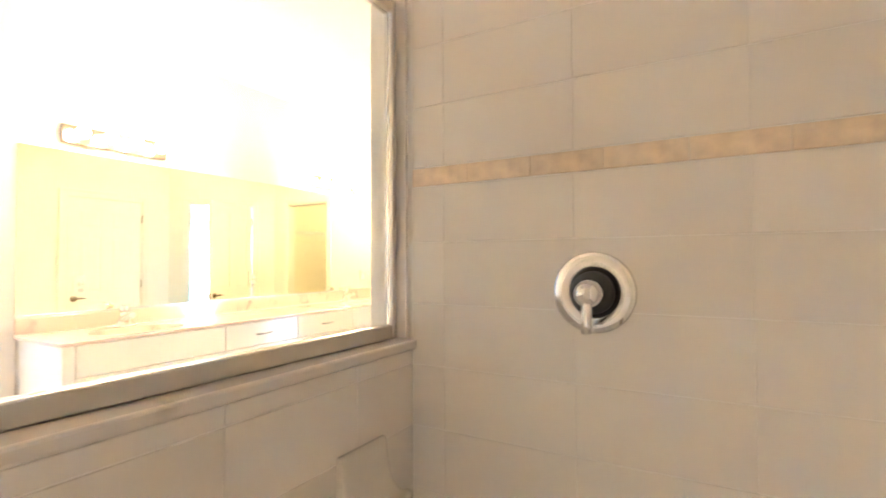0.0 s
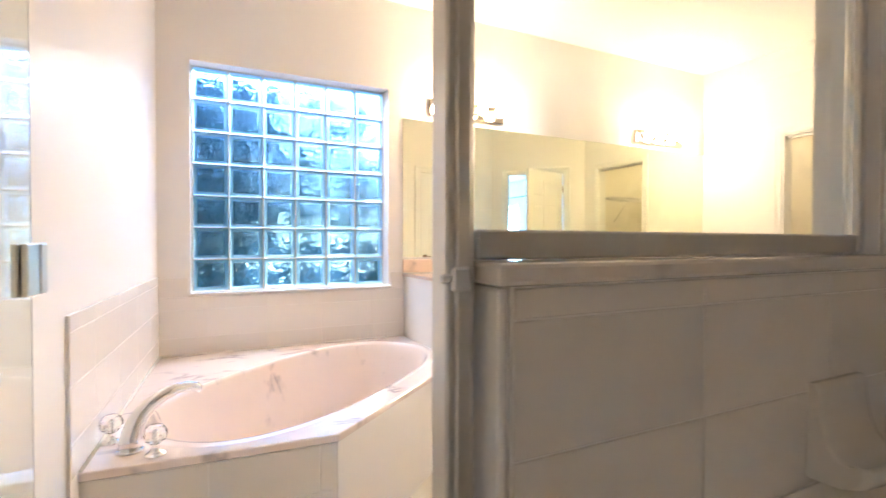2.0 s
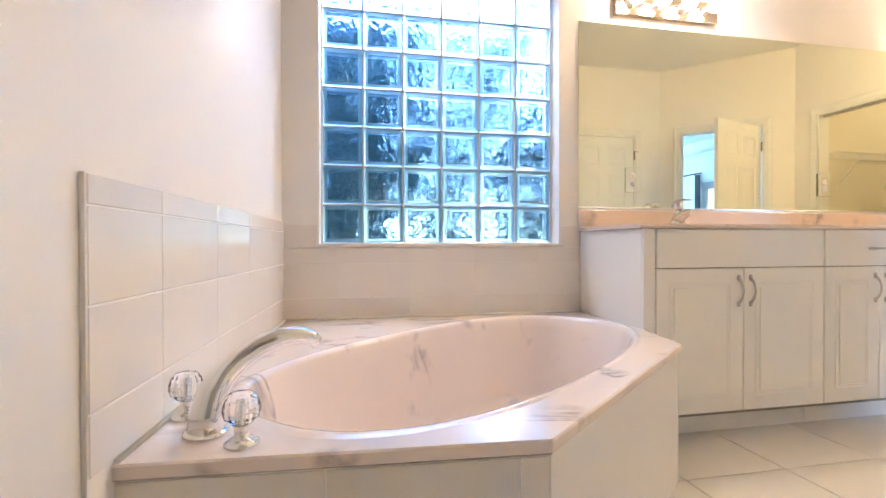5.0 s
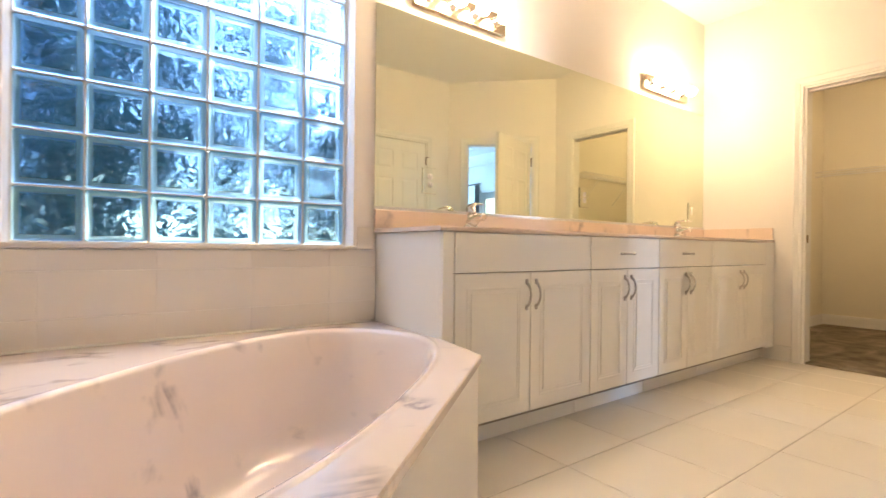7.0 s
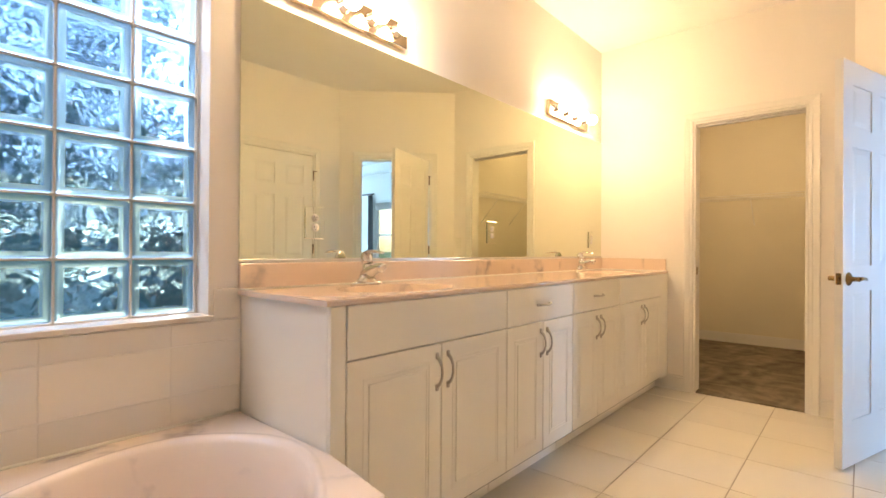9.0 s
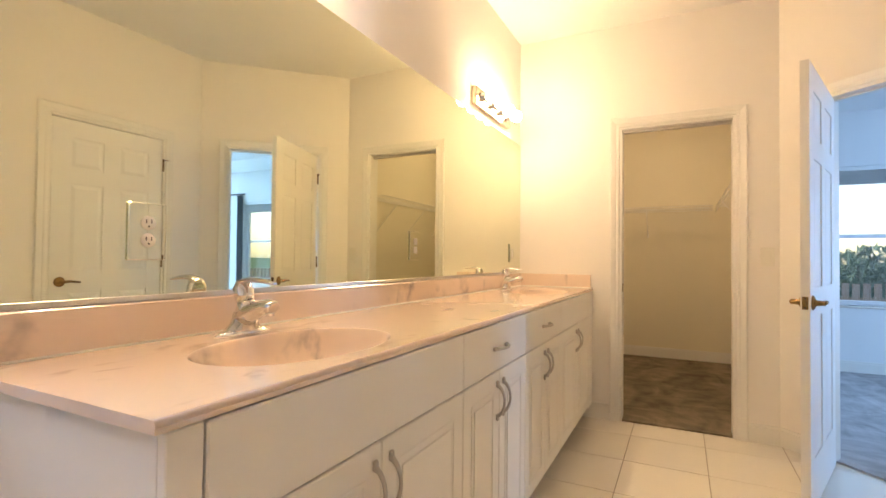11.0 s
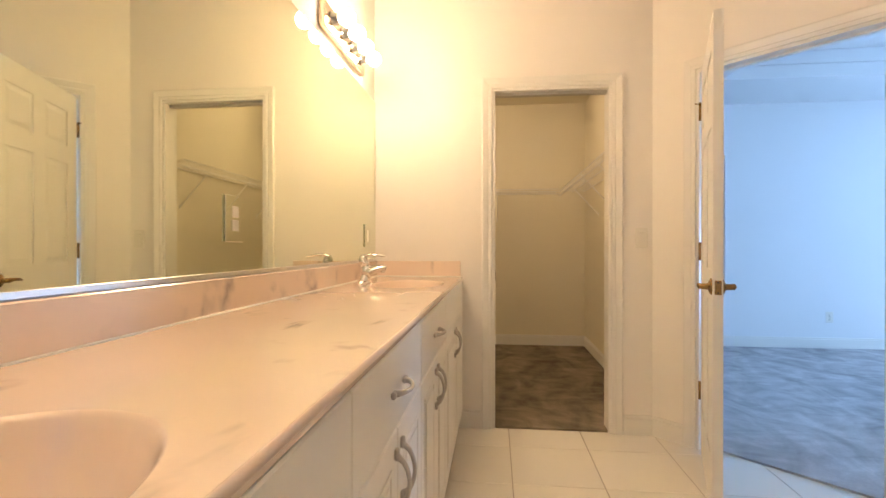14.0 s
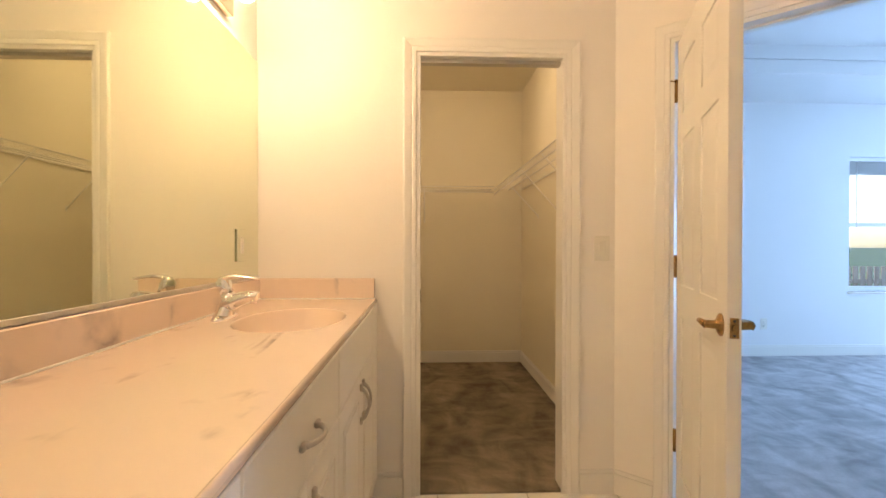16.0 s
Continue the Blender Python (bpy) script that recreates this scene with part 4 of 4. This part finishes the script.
# closed door to the side room
cd = thing("side_room_door", T(XE + 0.004, TY1 - 0.016, 0.012) @ RZ(-90), "closed cream six panel door with brass hinges", "door")
CW = TY1 - TY0 - 0.032
six_panel(cd, CW, 2.000, 0.035)
bm = bmesh.new()
m = T(CW - 0.06, 0, 0.925) @ Matrix.Rotation(radians(90), 4, "X")
lathe(bm, [(0.001, 0), (0.033, 0), (0.033, 0.004), (0.024, 0.010), (0.013, 0.014), (0.011, 0.040), (0.013, 0.044), (0.001, 0.046)], 24, m)
tube(bm, [(CW - 0.06, -0.04, 0.925), (CW - 0.10, -0.044, 0.928), (CW - 0.165, -0.038, 0.921)], [0.011, 0.009, 0.006], 10)
part("handle", bm, BRASS, cd, "antique brass lever handle")
for z in (0.318, 1.062, 1.807):
    bm = tube(bmesh.new(), [(-0.006, -0.007, z - 0.048), (-0.006, -0.007, z + 0.048)], 0.0065, 10)
    if z > 1.7:
        tube(bm, [(-0.006, -0.008, z + 0.040), (-0.040, -0.026, z + 0.040)], 0.003, 8)
    part("hinge", bm, BRASS, cd, "antique brass butt hinge")

# strike plate of the closet's sliding door
bm = box(CX0 + 0.0122, YE + 0.020, 0.895, CX0 + 0.0145, YE + 0.050, 0.955, bevel=0.0008)
tagged(part("strike_plate", bm, BRASS), "small bronze strike plate on the closet jamb", "strike plate")
bm = box(CX0 + 0.013, YE + 0.035, CH - 0.030, CX1 - 0.013, YE + 0.075, CH - 0.0125)
tagged(part("door_track", bm, ALU), "metal sliding door track in the closet head", "door track")


# ---- closet shelving ----
def wire_shelf(m, length, depth, braces, label):
    s = thing("wire_shelf", m, label, "shelf", "closet shelves")
    bm = bmesh.new()
    n = int(length / 0.038)
    for k in range(n + 1):
        x = length * k / n
        tube(bm, [(x, 0.004, 0), (x, depth, 0), (x, depth, -0.048)], 0.0011, 4)
    tagged(part("wire_deck", bm, WIRE, s), "", "", "", "stuff")
    for nm, y, z in (("front_rail", depth + 0.004, 0.003), ("lower_rail", depth + 0.004, -0.048), ("back_rail", 0.008, -0.003), ("middle_rail", depth * 0.5, -0.004)):
        part(nm, tube(bmesh.new(), [(0, y, z), (length, y, z)], 0.0045, 6), WIRE, s)
    for x in braces:
        bm = tube(bmesh.new(), [(x, depth - 0.002, -0.010), (x, 0.020, -0.28), (x, 0.004, -0.30)], 0.0045, 6)
        add_box(bm, x - 0.008, 0.0003, -0.32, x + 0.008, 0.0035, -0.28)
        part("brace", bm, WIRE, s)


wire_shelf(T(-0.85, 7.148, 1.70) @ RZ(180), 1.24, 0.30, (0.64,), "white wire closet shelf along the back wall")
wire_shelf(T(-0.532, 4.90, 1.71) @ RZ(90), 2.23, 0.27, (0.35, 0.95, 1.55), "white wire closet shelf along the side wall")


cl = thing("ceiling_light", T(-1.30, 5.90, 2.68), "small lit frosted dome light on the closet ceiling", "light fixture")
part("base", lathe(bmesh.new(), [(0.001, -0.0005), (0.135, -0.0005), (0.135, -0.018), (0.120, -0.024), (0.001, -0.024)], 32), PLASTIC, cl)
part("diffuser", lathe(bmesh.new(), [(0.118, -0.0245), (0.116, -0.045), (0.095, -0.075), (0.055, -0.093), (0.002, -0.098)], 32), DOME, cl, "lit frosted glass dome")

# ---- bedroom windows ----
def sash_window(i, x0, x1, z0, z1):
    w = tagged(new("window_%d" % (i + 2)), "white vinyl single hung window with a raised blind", "window", "", "structure")
    w.matrix_basis = T(x0, YB, z0)
    W, Hh = x1 - x0, z1 - z0
    bm = bmesh.new()
    for a in ((0.001, 0.001, 0.045, Hh - 0.001), (W - 0.045, 0.001, W - 0.001, Hh - 0.001), (0.0452, 0.001, W - 0.0452, 0.05), (0.0452, Hh - 0.045, W - 0.0452, Hh - 0.001)):
        add_box(bm, a[0], 0.075, a[1], a[2], 0.130, a[3], 0.003)
    part("window_frame", bm, VINYL, w)
    part("meeting_rail", box(0.0452, 0.080, Hh * 0.5 - 0.02, W - 0.0452, 0.120, Hh * 0.5 + 0.02, bevel=0.003), VINYL, w)
    part("window_sill", box(-0.02, -0.02, -0.022, W + 0.02, 0.0748, 0.0005, bevel=0.004), STONE, w)
    for a, b in ((0.05, Hh * 0.5 - 0.02), (Hh * 0.5 + 0.02, Hh - 0.045)):
        part("pane", box(0.0455, 0.098, a + 0.0005, W - 0.0455, 0.102, b - 0.0005), WINGLASS, w).visible_shadow = False
    bl = tagged(new("window_blind"), "white slatted blind drawn up at the window head", "blind")
    bl.matrix_basis = T(x0, YB, z0)
    part("head_rail", box(0.006, 0.015, Hh - 0.045, W - 0.006, 0.055, Hh - 0.002, bevel=0.003), BLIND, bl)
    for k in range(14):
        z = Hh - 0.055 - k * 0.0095
        part("slat", box(0.010, 0.012, z - 0.0035, W - 0.010, 0.060, z, bevel=0.001), BLIND, bl)
    part("wand", tube(bmesh.new(), [(0.09, 0.010, Hh - 0.05), (0.09, 0.010, Hh - 0.75)], 0.004, 6), BLIND, bl)


for i, b in enumerate(BW):
    sash_window(i, *b)
cur = thing("curtain", T(0, YB - 0.07, 0), "grey curtain panel hanging beside the bedroom window", "curtain")
bm = bmesh.new()
cols = []
for k in range(61):
    x = 3.80 + 0.10 * k / 60
    y = 0.028 * math.sin(k * 0.62)
    cols.append([bm.verts.new((x, y + 0.004 * math.sin(k + z), z)) for z in (0.03, 0.8, 1.5, 2.22)])
for a, b in zip(cols, cols[1:]):
    for j in range(3):
        bm.faces.new((a[j], b[j], b[j + 1], a[j + 1])).smooth = True
bmesh.ops.solidify(bm, geom=bm.faces, thickness=0.003)
part("cloth", bm, CURTAIN, cur)
part("rod", tube(bmesh.new(), [(3.74, 0, 2.245), (5.9, 0, 2.245)], 0.012, 10), DARK, cur, "dark curtain rod")

# ---- outside ----
bm = bmesh.new()
vs = [bm.verts.new(v) for v in ((-400, -400, -0.25), (400, -400, -0.25), (400, 400, -0.25), (-400, 400, -0.25))]
bm.faces.new(vs)
setting("ground", bm, GRASS, "green lawn round the house", "ground")


def bush(name, m, sx, sy, sz, n, label, size=0.09):
    rng = random.Random(name + str(sx) + str(m.translation.x))
    b = thing(name, m, label, "shrub" if name != "tree" else "tree")
    bm = bmesh.new()
    for k in range(7):
        a = rng.uniform(0, 6.28)
        tube(bm, [(0.05 * math.cos(a), 0.05 * math.sin(a), 0), (sx * 0.25 * math.cos(a), sy * 0.25 * math.sin(a), sz * 0.45), (sx * 0.4 * math.cos(a), sy * 0.4 * math.sin(a), sz * 0.8)], [0.03, 0.02, 0.008], 6)
    part("trunk", bm, BARK, b)
    verts, faces = [], []
    while len(faces) < n:
        p = Vector((rng.uniform(-1, 1), rng.uniform(-1, 1), rng.uniform(-1, 1)))
        if p.length > 1 or noise.noise(p * 2.1 + m.translation) < -0.12 - 0.25 * (1 - p.length):
            continue
        c = Vector((p.x * sx, p.y * sy, sz * (0.55 + 0.45 * p.z)))
        q = Euler((rng.uniform(0, 6.3), rng.uniform(0, 6.3), rng.uniform(0, 6.3))).to_matrix()
        s = size * rng.uniform(0.6, 1.4)
        i = len(verts)
        for v in ((-0.5, 0, 0), (0, 0.24, 0.06), (0.5, 0, -0.05), (0, -0.24, 0.06)):
            verts.append(c + q @ (Vector(v) * s))
        faces.append((i, i + 1, i + 2, i + 3))
    me = bpy.data.meshes.new("crown")
    me.from_pydata(verts, [], faces)
    me.materials.append(LEAF)
    ob = new("crown", me)
    ob.parent = b
    return b


for x, y, h in ((-4.3, -1.2, 3.3), (-4.5, 0.4, 3.5), (-4.4, 1.9, 3.3), (-5.0, 3.6, 4.0), (-6.3, 0.2, 4.2)):
    bush("shrub", T(x, y, -0.25), 1.25, 1.1, h, 2000, "leafy green shrub outside the glass block window", 0.16)
# Trees out of view, added to keep direct sun off the bedroom floor.
for x, y, h in ((-6.5, 10.4, 6.6), (-4.4, 11.2, 7.2), (-2.4, 11.8, 7.0), (-8.6, 9.6, 6.0)):
    bush("tree", T(x, y, -0.25), 1.6, 1.5, h, 5200, "unseen tall leafy tree, added to shade the bedroom windows", 0.24)
for x, y, h in ((0.3, 12.6, 1.5), (2.4, 13.2, 1.7), (4.6, 12.8, 1.5), (6.8, 13.1, 1.8)):
    bush("shrub", T(x, y, -0.25), 1.4, 0.9, h, 3000, "leafy green shrub along the garden fence", 0.16)
fence = thing("fence", T(0, 10.6, -0.45), "weathered brown picket fence in the garden", "fence")
for z in (0.35, 0.95):
    part("rail", box(-2, 0.021, z, 9, 0.06, z + 0.08), FENCE, fence)
pk = mesh_of("slat", box(-0.045, 0, 0.03, 0.045, 0.02, 1.25, bevel=0.004), FENCE)
for k in range(84):
    ob = new("slat", pk)
    ob.parent = fence
    ob.matrix_basis = T(-2 + k * 0.131, 0, random.uniform(-0.01, 0.01))

# ---- tiles ----
PIT = 0.1585


def tile_run(parent, m, length, rows, wide, offset, material, t=0.008, joint=0.003):
    """Rows of tiles on a wall: m lays x along it, y out of it. rows: (bottom, top)."""
    cache = {}
    for r, (z0, z1) in enumerate(rows):
        x = -offset
        while x < length:
            a, b = max(0.0, x) + 0.0005, min(length, x + wide) - 0.0005
            if b - a > 0.012:
                key = (round(b - a, 4), round(z1 - z0, 4))
                if key not in cache:
                    cache[key] = mesh_of("tile", box(0, 0, joint / 2, b - a, t, z1 - z0 - joint / 2, bevel=0.001), material)
                ob = new("tile", cache[key])
                ob.parent = parent
                ob.matrix_basis = m @ T(a, 0, z0)
            x += wide


rows_low = [(0.001, 0.099)] + [(0.099 + k * PIT, 0.099 + (k + 1) * PIT) for k in range(6)] + [(1.050, 1.087)]
tile_run(pony, T(PX1 + 0.0005, PY1 - 0.002) @ RZ(-90), PY1 - PY0 - 0.014, rows_low, 0.33, 0.1, TILE)
valve_bed = setting("wall_valve_tiles", box(PX1 + 0.009, 1.4418, 0, 1.698, 1.4518, 2.75), GROUT, "grout bed of the tiled shower wall", "wall")
MV = T(1.698, 1.4452) @ RZ(180)
rows_v = [(0.001, 0.099)] + [(0.099 + k * PIT, 0.099 + (k + 1) * PIT) for k in range(8)] + [(1.367, 1.512)] + [(1.562 + k * PIT, 1.562 + (k + 1) * PIT) for k in range(7)]
tile_run(valve_bed, MV, 1.698 - PX1 - 0.012, rows_v, 0.33, 0.13, TILE, 0.005)
tile_run(valve_bed, MV, 1.698 - PX1 - 0.012, [(1.5125, 1.5615)], 0.163, 0.02, BAND, 0.008)

wains_s = setting("wall_south_tiles", box(0.0, 0.0005, 0, 1.52, 0.008, 0.938), GROUT, "grout bed of the tiles beside the tub", "wall")
wains_s.matrix_basis = SOUTH
rows_t = [(0.49, 0.585), (0.585, 0.743), (0.743, 0.891), (0.891, 0.938)]
tile_run(wains_s, T(0, 0.0035), 1.515, rows_t, 0.33, 0.05, TILE, 0.006)
wains_w = setting("wall_west_tiles", box(0.0, 0.0005, 0.40, 1.495 - 0.02, 0.008, WZ0 - 0.02), GROUT, "grout bed of the tiles under the window", "wall")
wains_w.matrix_basis = T(XW, 1.495) @ RZ(-90)
tile_run(wains_w, T(0, 0.0035), 1.470, [(0.49, 0.585), (0.585, 0.743), (0.743, WZ0 - 0.016)], 0.33, 0.1, TILE, 0.006)
tile_run(wains_w, T(0, 0.0035), 1.495 - WY1 - 0.014, [(WZ0 - 0.014, 0.925)], 0.33, 0.0, TILE, 0.006)
tile_run(wains_w, T(1.495 - WY0 + 0.014, 0.0035), WY0 - 0.040, [(WZ0 - 0.014, 0.925)], 0.33, 0.0, TILE, 0.006)

FP = 0.4185
ftile = {}
for i in range(-1, 8):
    for j in range(-5, 9):
        x0, y0 = -1.848 + i * FP, 1.477 + j * FP
        x1, y1 = min(x0 + FP, 1.70), min(y0 + FP, YE + 0.014)
        if (x0 + y0 > DA.x + DA.y + 0.02 and y0 > 3.0) or x0 > 1.6 or x0 < -1.9 or y1 < -0.25 or (x0 < -1.5 and y1 < 1.45):
            continue
        if x0 > XE + 0.1 and y0 > 1.5:
            continue
        key = (round(x1 - x0, 3), round(y1 - y0, 3))
        if key not in ftile:
            ftile[key] = mesh_of("tile", box(0.002, 0.002, 0, x1 - x0 - 0.002, y1 - y0 - 0.002, 0.0035, bevel=0.0012), FLOORTILE)
        ob = new("tile", ftile[key])
        ob.parent = floor
        ob.matrix_basis = T(x0, y0, -0.0032)
